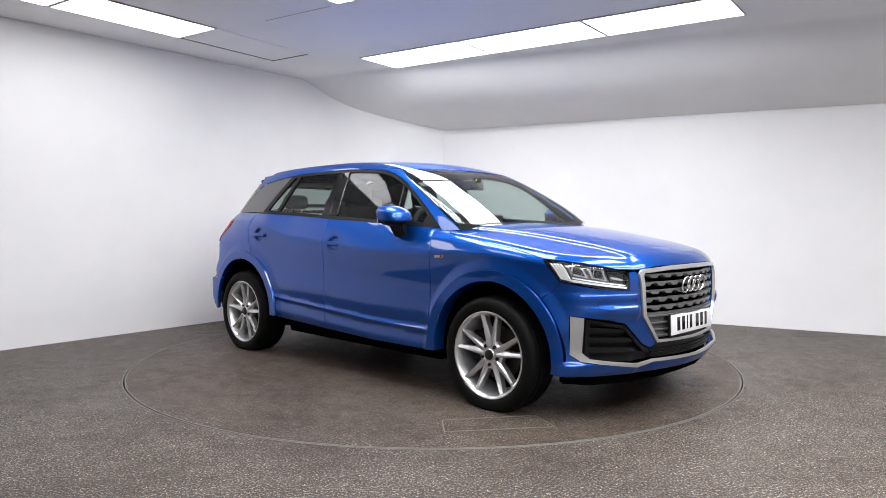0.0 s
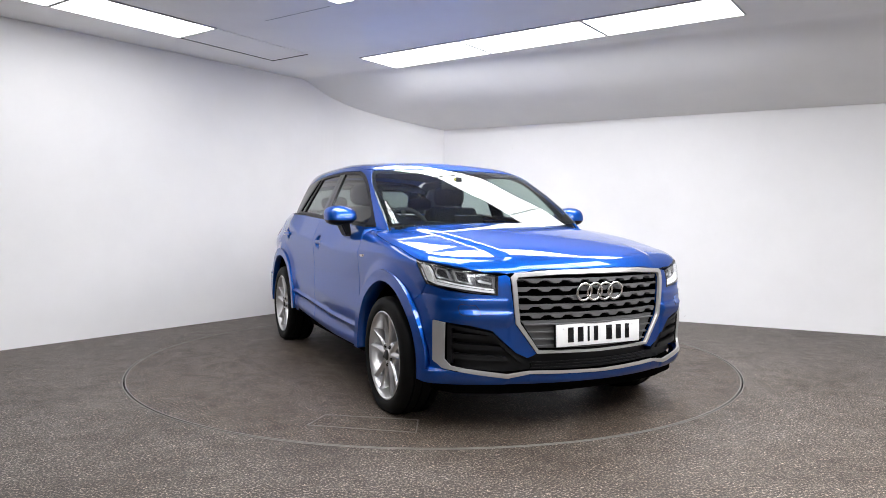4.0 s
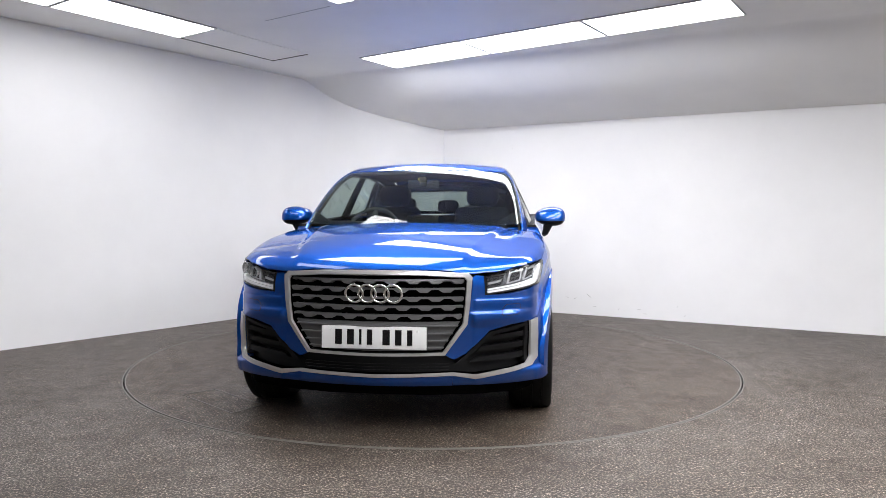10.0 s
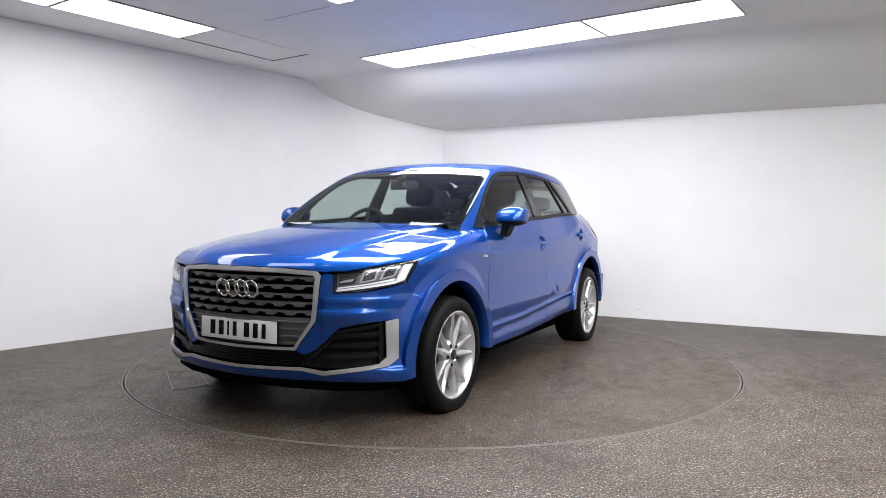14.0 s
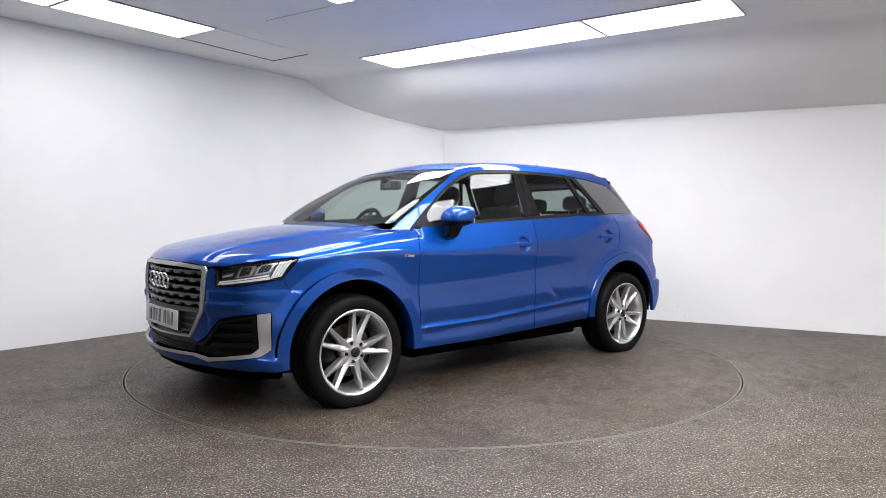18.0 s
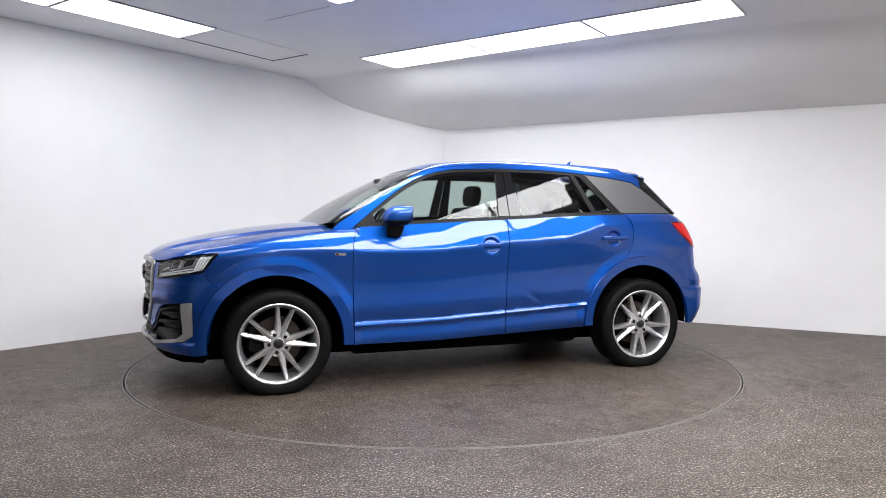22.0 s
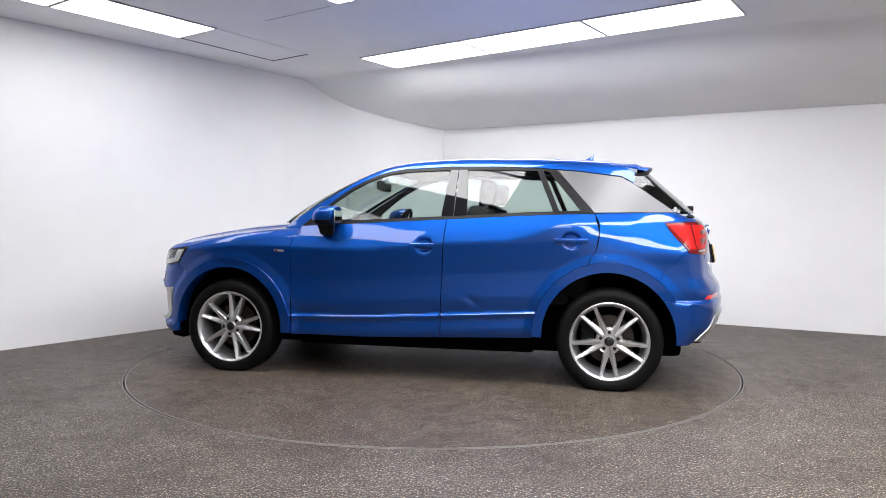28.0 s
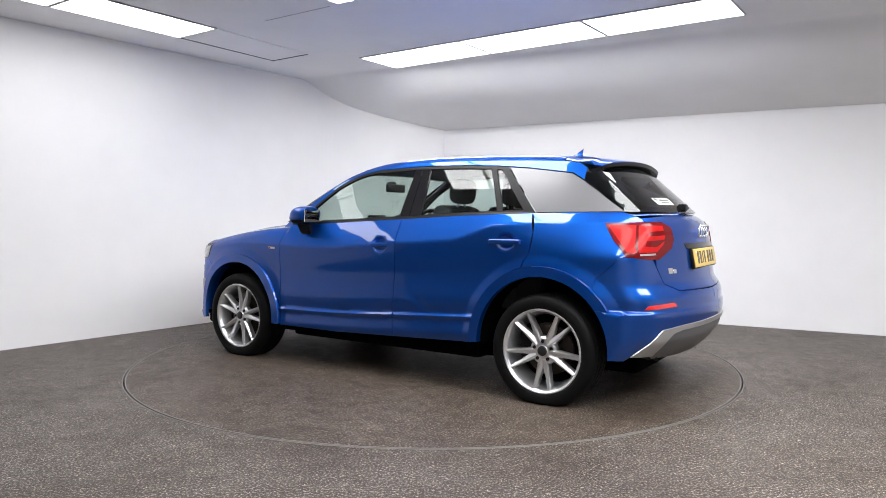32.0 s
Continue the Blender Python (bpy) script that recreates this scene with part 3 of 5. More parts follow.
_xs = [0.84 - 0.02 * i for i in range(88)]
CREASES = [[(x, float(low_rise(x)) + h) for x in _xs] for h in (0.376, 0.390, 0.397, 0.402, 0.411)]
SHOULDER = [(0.80 - 0.03 * i, float(shoulder_z(0.80 - 0.03 * i))) for i in range(66)]
RIM_F = arc(cF, zF, rF + FLARE - 0.008, 5, 175, 60)
RIM_R = arc(cR, zR, rR + FLARE - 0.008, 5, 175, 60)
CREASE_F = arc(cF, zF, rF + FLARE + 0.058, 8, 172, 70)
CREASE_R = arc(cR, zR, rR + FLARE + 0.058, 8, 172, 70)


def cup(hx, hz_):
    return [[(hx + 0.066 * k * math.cos(a), hz_ + 0.054 * k * math.sin(a)) for a in [math.pi * i / 12 for i in range(25)]] for k in (1.02, 0.86, 0.66)]


doors = skin("front_door", body_low, SIDE, DOOR_F + BELT[1:2] + DOOR_B[::-1] + [(0.3, 0.272)], M_PAINT, car, step=0.016, gap=0.003, lines=CREASES + cup(-0.105, 0.897) + [SHOULDER, CREASE_F[42:]])


def body_dented(x, y, z):
    """The body with the shallow dent of one rear door."""
    u, v = x + 0.44 - 0.9 * (z - 0.53), z - 0.53
    return body_low(x, y, z) + 0.007 * np.exp(-(u / 0.035) ** 2 - (v / 0.035) ** 2) - 0.003 * np.exp(-((u - 0.06) / 0.05) ** 2 - (v / 0.03) ** 2)


rear_lines = CREASES + cup(-1.06, 0.940) + [SHOULDER, CREASE_R[:33]]
made_a = skin("rear_door", body_dented, SIDE, DOOR_B + BELT[3:4] + DOOR_R[::-1], M_PAINT, car, step=0.014, gap=0.003, lines=rear_lines)
made_b = skin("rear_door", body_low, SIDE, DOOR_B + BELT[3:4] + DOOR_R[::-1], M_PAINT, car, step=0.016, gap=0.003, lines=rear_lines)
bpy.data.objects.remove(made_a[1])
bpy.data.objects.remove(made_b[0])
rdoors = [made_a[0], made_b[1]]
LIP_EDGE[0] = 0.03


def arch_x(cx, cz, r, z):
    return cx - math.sqrt(r * r - (z - cz) ** 2)


SKIRT_TOP = [(arch_x(cR, zR, rR + FLARE, 0.567), 0.567), (arch_x(cR, zR, rR, 0.567), 0.567)]
skin("wheel_arch_trim", body_low, SIDE, flareF + [(cF - rF - FLARE, 0.285), (cF - rF, 0.285)] + arc(cF, zF, rF, 180, 0, 36), M_PAINT, car, gap=0.0, depth=0.09, step=0.016, lines=[RIM_F])
skin("wheel_arch_trim", body_low, SIDE, [(cR + rR + FLARE, 0.322)] + [p for p in flareR if p[0] > cR or p[1] > 0.572] + SKIRT_TOP + [p for p in arc(cR, zR, rR, 180, 0, 36) if p[0] > cR or p[1] > 0.572] + [(cR + rR, 0.322)], M_PAINT, car, gap=0.001, depth=0.05, step=0.016, lines=[RIM_R])
LIP_EDGE[0] = -0.02
WING_TOP = [(1.64, 0.868), (1.45, 0.915), (1.2, 0.953), (0.98, 0.985), (0.90, 1.004)]
skin("front_wing", body_low, SIDE, [(0.840, 0.34)] + [p for p in flareF[::-1] if p[1] > 0.36 and p[0] < 1.64] + [(1.645, 0.654), (1.70, 0.700), (1.735, 0.748)] + WING_TOP + [(0.86, 1.012), (0.80, 1.022), (0.822, 0.97), (0.842, 0.885), (0.842, 0.70)], M_PAINT, car, step=0.014, gap=0.0018, lines=[CREASE_F])
TL_SIDE = [(-1.63, 1.055), (-1.70, 0.955), (-1.775, 0.868)]
TL_REAR = [(0.70, 0.852), (0.62, 0.848), (0.475, 0.912), (0.444, 0.96), (0.44, 1.03), (0.51, 1.062)]
wing_s = [(-1.202, 1.112), (-1.234, 1.0), (-1.215, 0.88), (-1.178, 0.822), SEAM] + [p for p in flareR if -1.60 < p[0] < -1.175] + [(-1.60, 0.6886), (-1.62, 0.745), (-1.75, 0.872)]
skin("rear_wing", body_low, RCORNER, flat_list(RCORNER, side3(wing_s), rear3([(0.64, 0.86), (0.64, 1.0), (0.62, 1.085)]), side3([(-1.70, 1.119), (-1.45, 1.117)])), M_PAINT, car, step=0.015, gap=0.0015, lines=[flat_list(RCORNER, side3([p for p in CREASE_R if -1.66 < p[0] < -1.19]))])

# ---- bonnet
lamp_in_top, lamp_in_bot = front3([(0.527, 0.797)])[0], front3([(0.535, 0.702)])[0]
lamp_out_top, lamp_out_bot = side3([(1.64, 0.866)])[0], side3([(1.735, 0.748)])[0]
LC = [CORNER.flat(p) for p in (lamp_in_bot, lamp_out_bot, lamp_out_top, lamp_in_top)]


def lamp_uv(a, b):
    """a: inner to outer end, b: lower to upper edge of the head lamp."""
    p = (1 - a) * ((1 - b) * LC[0] + b * LC[3]) + a * ((1 - b) * LC[1] + b * LC[2])
    bow = 0.010 * math.sin(math.pi * a) * (2 * b - 1)
    return (float(p[0]), float(p[1]) + bow)


def lamp_poly(pts):
    return [lamp_uv(a, b) for a, b in pts]


LAMP_TOPLINE = [lamp_uv(a, 1.0) for a in (0, 0.15, 0.3, 0.5, 0.7, 0.85, 1.0)]
top3 = CORNER.cast(body_low, np.array(LAMP_TOPLINE))
wing3 = side3(dense(WING_TOP, 0.016, False))
front_edge = [(p[0], p[1]) for p in front3([(0.0, 0.826), (0.2, 0.824), (0.40, 0.813), (0.485, 0.806)])]
bon = front_edge + [(p[0], p[1]) for p in top3[1:]] + [(p[0], p[1]) for p in wing3[1:]]
bon = bon + [(0.83, 0.80), (0.81, 0.755), (0.90, 0.715), (0.955, 0.66), (0.97, 0.50), (0.985, 0.3), (0.992, 0.0)]
skin("bonnet", body_low, TOP, both(bon), M_PAINT, car, mirror=False, step=0.016, gap=0.0008)

# ---- front bumper
flare_front = [p for p in flareF if p[0] > 1.64 and p[1] > 0.345][::-1]
OPEN_TOP = [(0.792, 0.572), (0.66, 0.552), (0.56, 0.526), (0.445, 0.414), (0.39, 0.388), (0.0, 0.385)]
bump_outline = flat_list(
    CORNER,
    front3([(0.366, 0.397), (0.345, 0.410), (0.452, 0.560), (0.464, 0.66), (0.474, 0.79), (0.49, 0.802)]),
    CORNER.cast(body_low, np.array([lamp_uv(a, b) for a, b in ((0, 1), (0, 0.5), (0, 0), (0.2, 0), (0.4, 0), (0.6, 0), (0.8, 0), (1, 0))])),
    side3([(1.70, 0.700), (1.645, 0.654)] + flare_front + [(cF + rF + FLARE, 0.345), (cF + rF + FLARE, 0.331), (cF + rF + 0.03, 0.329), (cF + rF, 0.327), (cF + rF, 0.30), (cF + rF - 0.002, 0.262), (1.78, 0.252)]),
    front3([(0.62, 0.254), (0.45, 0.256), (0.38, 0.257), (0.38, 0.28), (0.38, 0.308), (0.49, 0.290), (0.765, 0.334), (0.794, 0.37)]),
    front3(OPEN_TOP[:-1]))
BUMP_LINES = [flat_list(CORNER, front3([(0.50 + 0.02 * i, z_) for i in range(14)])) for z_ in (0.688, 0.681, 0.674, 0.630, 0.618, 0.606, 0.592, 0.330, 0.324, 0.318, 0.310)]
BUMP_LINES += [flat_list(CORNER, side3([(1.76 - 0.012 * i, z_) for i in range(5)])) for z_ in (0.326, 0.319)]
skin("front_bumper", body_low, CORNER, bump_outline, M_PAINT, car, lines=BUMP_LINES, step=0.014, gap=0.0012, depth=0.03)
skin("lower_lip", body_low, FRONT, both_front([(0.0, 0.298), (0.38, 0.308), (0.38, 0.257), (0.2, 0.258), (0.0, 0.258)]), M_PAINT, car, step=0.014, gap=0.0, depth=0.03, mirror=False)
skin("bumper_strip", body_low, FRONT, both_front([(0.0, 0.319), (0.385, 0.328), (0.385, 0.313), (0.0, 0.306)]), M_SILVER, car, step=0.016, gap=0.0, lift=0.008, depth=0.014, mirror=False)
STRIP = [(0.385, 0.328), (0.49, 0.313), (0.735, 0.350), (0.756, 0.38), (0.756, 0.562), (0.79, 0.570), (0.793, 0.37), (0.764, 0.335), (0.49, 0.294), (0.385, 0.313)]
skin("bumper_strip", body_low, CORNER, flat_list(CORNER, front3(STRIP)), M_SILVER, car, step=0.016, gap=0.0, lift=0.008, depth=0.014, label="satin silver bumper strip")
OPENING = [(0.0, 0.33), (0.385, 0.338), (0.49, 0.325), (0.74, 0.355), (0.752, 0.38), (0.752, 0.562)] + [(y, z + 0.004) for y, z in OPEN_TOP[1:-1]] + [(0.365, 0.41), (0.0, 0.412)]
skin("air_inlet", body_low, CORNER, flat_list(CORNER, front3(OPENING)), M_BLACK, car, step=0.03, gap=-0.006, lift=-0.05, depth=0.02, label="black plastic air inlet")
for z0, y0 in ((0.375, 0.47), (0.425, 0.50), (0.478, 0.545)):
    pts = [(y0, z0), (y0 + 0.02, z0 + 0.020), (0.735, z0 + 0.034), (0.735, z0 + 0.008)]
    skin("louvre", body_low, CORNER, flat_list(CORNER, front3(pts)), M_BLACK, car, step=0.03, gap=0.0, lift=-0.014, depth=0.035)
skin("inlet_surround", body_low, CORNER, flat_list(CORNER, front3([(0.735, 0.36), (0.75, 0.36), (0.75, 0.556), (0.558, 0.516), (0.446, 0.408), (0.40, 0.372), (0.43, 0.372), (0.462, 0.40), (0.566, 0.50), (0.735, 0.538)])), M_BLACK, car, step=0.02, gap=0.0, lift=-0.006, depth=0.04)
for z0 in (0.336, 0.35, 0.364):
    skin("lower_grille_bar", body_low, FRONT, [(0.37, z0), (-0.37, z0), (-0.37, z0 + 0.006), (0.37, z0 + 0.006)], M_BLACK, car, step=0.03, gap=0.0, lift=-0.018, depth=0.02, mirror=False)
skin("washer_joint", body_low, CORNER, flat_list(CORNER, front3([(0.6255, 0.5975), (0.692, 0.6015), (0.708, 0.613), (0.7105, 0.6465), (0.699, 0.6575), (0.6385, 0.6545), (0.6255, 0.6415), (0.6175, 0.6085)])), M_GAP, car, step=0.012, gap=0.0, lift=0.0012, depth=0.002)
skin("washer_cover", body_low, CORNER, flat_list(CORNER, front3([(0.628, 0.600), (0.690, 0.604), (0.705, 0.614), (0.708, 0.645), (0.698, 0.655), (0.640, 0.652), (0.628, 0.64), (0.620, 0.61)])), M_PAINT, car, step=0.012, gap=0.0, lift=0.003, depth=0.004)
tow = skin("tow_cover", body_low, FRONT, [(-0.47, 0.592), (-0.54, 0.586), (-0.53, 0.566), (-0.46, 0.570)], M_PAINT, car, step=0.02, gap=0.0, lift=0.001, depth=0.002, mirror=False)

# ---- grille
GR_OUT = [(0.0, 0.822), (0.25, 0.820), (0.452, 0.809), (0.472, 0.79), (0.462, 0.66), (0.450, 0.561), (0.343, 0.411), (0.0, 0.407)]
GR_IN = [(0.0, 0.802), (0.25, 0.800), (0.436, 0.789), (0.448, 0.774), (0.441, 0.66), (0.430, 0.566), (0.334, 0.424), (0.0, 0.418)]
grille = skin("grille", body_low, FRONT, both_front(GR_IN), M_UNDER, car, step=0.05, gap=-0.006, lift=-0.05, depth=0.01, mirror=False, label="black radiator grille")[0]
skin("grille_frame", body_low, FRONT, both_front(GR_OUT), M_SILVER, grille, holes=[both_front(GR_IN)], step=0.012, gap=0.0, lift=0.010, depth=0.016, mirror=False, label="satin silver grille frame")
M_SLAT = mat("grille_slat_grey", (0.13, 0.13, 0.135), 0.33, 0.35)


def slat_outline(zc, shift, half):
    """A bar whose lower edge steps between thin and thick spans."""
    y, thick, per = -half, shift, 0.055
    pts = [(-half, zc - 0.006)]
    while y < half - 0.02:
        y1 = min(y + per, half)
        d = 0.017 if thick else 0.003
        pts += [(min(y + 0.010, half), zc - d), (max(y1 - 0.010, y), zc - d)]
        y, thick = y1, not thick
    pts.append((half, zc - 0.006))
    return [(half, zc + 0.006), (-half, zc + 0.006)] + pts


for i, zc in enumerate((0.780, 0.735, 0.690, 0.646, 0.602)):
    hw = float(np.interp(zc, [0.567, 0.66, 0.772, 0.79], [0.424, 0.436, 0.446, 0.43]))
    skin("slat", body_low, FRONT, slat_outline(zc, i % 2 == 1, hw), M_SLAT, grille, step=0.03, gap=0.0, lift=-0.012, depth=0.03, mirror=False)
for i, zc in enumerate((0.553, 0.515, 0.478, 0.445)):
    hw = float(np.interp(zc, [0.43, 0.567], [0.335, 0.424])) - 0.004
    skin("slat", body_low, FRONT, [(hw, zc + 0.003), (-hw, zc + 0.003), (-hw + 0.004, zc - 0.003), (hw - 0.004, zc - 0.003)], M_SLAT, grille, step=0.04, gap=0.0, lift=-0.006, depth=0.03, mirror=False)
skin("lower_panel", body_low, FRONT, both_front([(0.0, 0.572), (0.422, 0.572), (0.330, 0.432), (0.0, 0.426)]), mat("dark_grey_plastic", (0.085, 0.085, 0.088), 0.45), grille, step=0.04, gap=0.0, lift=-0.022, depth=0.01, mirror=False, label="dark grey lower grille panel")


def ring_bm(r, tube, segs=40, sides=10):
    bm = lathe_bm([(r + tube * math.cos(2 * math.pi * i / sides), tube * 0.9 * math.sin(2 * math.pi * i / sides)) for i in range(sides)], segs, "y", True)
    for f in bm.faces:
        f.smooth = True
    return bm


def emblem(x, z, r, gap_, tube, face, parent):
    for i in range(4):
        ob = part("emblem_ring", ring_bm(r, tube), M_CHROME, parent, "chrome emblem ring")
        ob.matrix_local = Matrix.Translation((x, (i - 1.5) * gap_, z)) @ Matrix.Rotation(face, 4, "Z") @ Matrix.Rotation(radians(-8), 4, "X")


emblem(2.103, 0.712, 0.043, 0.064, 0.0065, radians(-90), grille)


def number_plate(x, z, face, material, tilt, name, label):
    pl = part(name, box_bm(0.52, 0.006, 0.111, 0.002, 2), material, car, label)
    pl.matrix_local = Matrix.Translation((x, 0, z)) @ Matrix.Rotation(face, 4, "Z") @ Matrix.Rotation(tilt, 4, "X")
    xs = (-0.175, -0.115, -0.066, -0.020, 0.062, 0.122, 0.178)
    ws_ = (0.034, 0.034, 0.012, 0.026, 0.036, 0.032, 0.026)
    for cx, w in zip(xs, ws_):
        part("plate_bar", box_bm(w, 0.002, 0.075, 0.0, at=(cx, -0.0042, 0.002)), M_GLOSS, pl)
    for cx in (-0.215, 0.215):
        part("screw_cap", lathe_bm([(0.0005, -0.0065), (0.006, -0.0055), (0.007, -0.003), (0.0075, 0.0)], 14, "y"), M_PLATE_W, pl).location = (cx, 0, 0.035)
    return pl


fp = number_plate(2.098, 0.497, radians(90), M_PLATE_W, radians(-2), "number_plate", "white front number plate with black bars")
part("plate_holder", box_bm(0.524, 0.016, 0.113, 0.004, 2, at=(0, 0.012, 0)), M_BLACK, fp)

# ---- head lamps
M_LAMPBACK = mat("lamp_housing", (0.20, 0.20, 0.21), 0.25, 0.4)
M_DRL = mat("white_lamp_light_guide", (0.93, 0.94, 0.95), 0.3, 0.0, Coat_Weight=0.6)
M_LAMPSILVER = mat("lamp_reflector_silver", (0.74, 0.75, 0.76), 0.22, 0.6)
M_CAP_DARK = mat("dark_lamp_recess", (0.05, 0.05, 0.054), 0.25, 0.5)
lamps = skin("headlamp", body_low, CORNER, lamp_poly([(0, 0), (0.3, 0), (0.7, 0), (1, 0), (1, 0.5), (1, 1), (0.7, 1), (0.3, 1), (0, 1), (0, 0.5)]), M_LAMPBACK, car, step=0.02, gap=0.001, lift=-0.045, depth=0.02, label="clear headlamp with white light guides")
for sgn, lamp in zip((1, -1), lamps):
    def lskin(name, ab, m, lift, depth, label="", step=0.015):
        made = skin(name, body_low, CORNER, lamp_poly(ab), m, lamp, step=step, gap=0.0, lift=lift, depth=depth, label=label, mirror=True)
        drop = made[1] if sgn == 1 else made[0]
        bpy.data.objects.remove(drop)

    E_ = 0.028
    lskin("lamp_edge", [(0, 0), (1, 0), (1, 1), (0, 1), (0, 0.999), (1 - E_, 1 - 0.6 * E_), (1 - E_, 1.6 * E_), (E_, 1.6 * E_), (E_, 0.965), (0, 0.99)], M_GLOSS, 0.0005, 0.04)
    lskin("light_guide", [(0.04, 0.09), (0.83, 0.11), (0.82, 0.21), (0.04, 0.19)], M_DRL, -0.005, 0.02, "white light guide")
    lskin("light_guide", [(0.05, 0.22), (0.80, 0.26), (0.79, 0.33), (0.05, 0.29)], M_DRL, -0.010, 0.02)
    for k_ in range(4):
        a0 = 0.835 + 0.036 * k_
        lskin("light_guide", [(a0, 0.13), (a0 + 0.024, 0.13), (a0 + 0.020, 0.88), (a0 - 0.004, 0.88)], M_DRL, -0.005 - 0.002 * k_, 0.02)
    for a0, a1 in ((0.30, 0.52), (0.57, 0.79)):
        lskin("lamp_bezel", [(a0, 0.40), (a1, 0.43), (a1 + 0.01, 0.93), (a0 + 0.03, 0.93)], M_LAMPSILVER, -0.022, 0.02)
        lskin("lamp_recess", [(a0 + 0.035, 0.47), (a1 - 0.03, 0.49), (a1 - 0.025, 0.84), (a0 + 0.055, 0.84)], M_CAP_DARK, -0.019, 0.004)
    lskin("lamp_mask", [(0.06, 0.36), (0.24, 0.38), (0.27, 0.84), (0.06, 0.88)], M_CAP_DARK, -0.028, 0.01)
    lskin("lamp_trim", [(0.07, 0.50), (0.22, 0.54), (0.23, 0.66), (0.07, 0.62)], M_LAMPSILVER, -0.024, 0.006)
    for a in (0.42, 0.68):
        c = CORNER.cast(body_low, np.array([lamp_uv(a, 0.66)]))[0]
        pr = part("projector", lathe_bm([(0.0005, 0.012), (0.012, 0.010), (0.022, 0.003), (0.026, -0.008), (0.030, -0.006), (0.031, -0.03)], 24, "y"), M_LAMPSILVER, lamp, "chromed projector lens")
        pr.location = (c[0] - 0.026, sgn * (c[1] - 0.024), c[2])
        pr.rotation_euler = (0, 0, sgn * radians(-55))
    lskin("lens", [(0, 0), (1, 0), (1, 1), (0, 1)], M_LENS, 0.0, 0.002, "clear lens")

# ---- glasshouse
ROOF_RAIL = [(x, float(roof_z(x)) - 0.052) for x in (0.20, 0.05, -0.2, -0.5, -0.8, -1.1, -1.30)]
A_EDGE = [(0.945, 1.005), (0.90, 1.045), (0.735, 1.15), (0.555, 1.26), (0.39, 1.36), (0.28, 1.415)]
DLO_TOP = [(0.80, 1.022), (0.72, 1.09), (0.645, 1.15), (0.545, 1.225), (0.45, 1.290), (0.36, 1.338), (0.28, 1.372), (0.19, 1.396), (0.09, 1.412), (-0.24, 1.427), (-0.6, 1.423), (-0.87, 1.41), (-0.95, 1.400)]
DLO_LOW = [(-1.195, 1.114), (-0.75, 1.100), (-0.245, 1.074), (0.271, 1.049)]
BLADE = [(-0.953, 1.402), (-1.10, 1.388), (-1.37, 1.352), (-1.45, 1.306), (-1.53, 1.250), (-1.71, 1.120), (-1.199, 1.116)]
frame_poly = A_EDGE + ROOF_RAIL + [(-1.40, 1.418), (-1.455, 1.385), (-1.45, 1.312), (-1.37, 1.358), (-1.36, 1.358), (-1.10, 1.393), (-0.97, 1.405), (-0.95, 1.406)] + [(x, z + 0.004) for x, z in DLO_TOP[::-1][1:]] + [(0.82, 1.005)]
skin("roof_frame", body_top, SIDE, frame_poly, M_PAINT, car, gap=0.001, step=0.016)
skin("inner_pillar", body_top, SIDE, frame_poly, M_CABIN, car, gap=-0.004, lift=-0.022, depth=0.01, step=0.03)
skin("side_glass", body_top, SIDE, DLO_TOP + DLO_LOW, M_GLASS, car, gap=0.003, lift=-0.006, depth=0.003, label="tinted side window glass")
inner = [(0.745, 1.045), (0.69, 1.093), (0.62, 1.148), (0.525, 1.218), (0.435, 1.277), (0.35, 1.322), (0.275, 1.353), (0.185, 1.378), (0.09, 1.393), (-0.24, 1.407), (-0.6, 1.404), (-0.86, 1.392), (-0.905, 1.386), (-1.115, 1.130), (-0.75, 1.118), (-0.245, 1.092), (0.271, 1.067)]
skin("window_trim", body_top, SIDE, DLO_TOP + DLO_LOW, M_BLACK, car, holes=[inner], gap=0.0005, lift=0.002, depth=0.012, step=0.02, label="black window surround")
skin("door_pillar_trim", body_top, SIDE, [(-0.198, 1.092), (-0.232, 1.408), (-0.288, 1.408), (-0.278, 1.091)], M_GLOSS, car, gap=0.001, lift=0.003, depth=0.02, label="gloss black door pillar trim")
skin("door_pillar_trim", body_top, SIDE, [(-0.283, 1.091), (-0.293, 1.408), (-0.352, 1.408), (-0.375, 1.097)], M_GLOSS, car, gap=0.001, lift=0.003, depth=0.02)
skin("quarter_divider", body_top, SIDE, [(-0.825, 1.396), (-0.865, 1.394), (-0.980, 1.122), (-0.940, 1.120)], M_BLACK, car, gap=0.001, lift=0.003, depth=0.02)
skin("mirror_foot", body_top, SIDE, [(0.76, 1.040), (0.68, 1.10), (0.665, 1.035)], M_BLACK, car, gap=0.0, lift=0.002, depth=0.02)
skin("belt_moulding", body_low, SIDE, [(0.80, 1.020)] + BELT[1:] + [(-1.202, 1.124), (-0.75, 1.112), (-0.245, 1.086), (0.271, 1.060), (0.80, 1.036)], M_BLACK, car, gap=0.0005, lift=-0.004, depth=0.03, step=0.03, label="black belt moulding")
skin("blade_panel", body_top, SIDE, BLADE, M_BLADE, car, step=0.016, label="satin grey pillar blade")
rail3 = SIDE.cast(body_top, dense(ROOF_RAIL, 0.08, False))
rl = [(p[0], p[1]) for p in rail3]
a3 = SIDE.cast(body_top, dense(A_EDGE[1:], 0.05, False))
al = [(p[0], p[1]) for p in a3]
top_half = [(0.30, 0.0), (0.295, 0.3)] + [al[-1]] + rl + [(-1.305, 0.3), (-1.31, 0)]
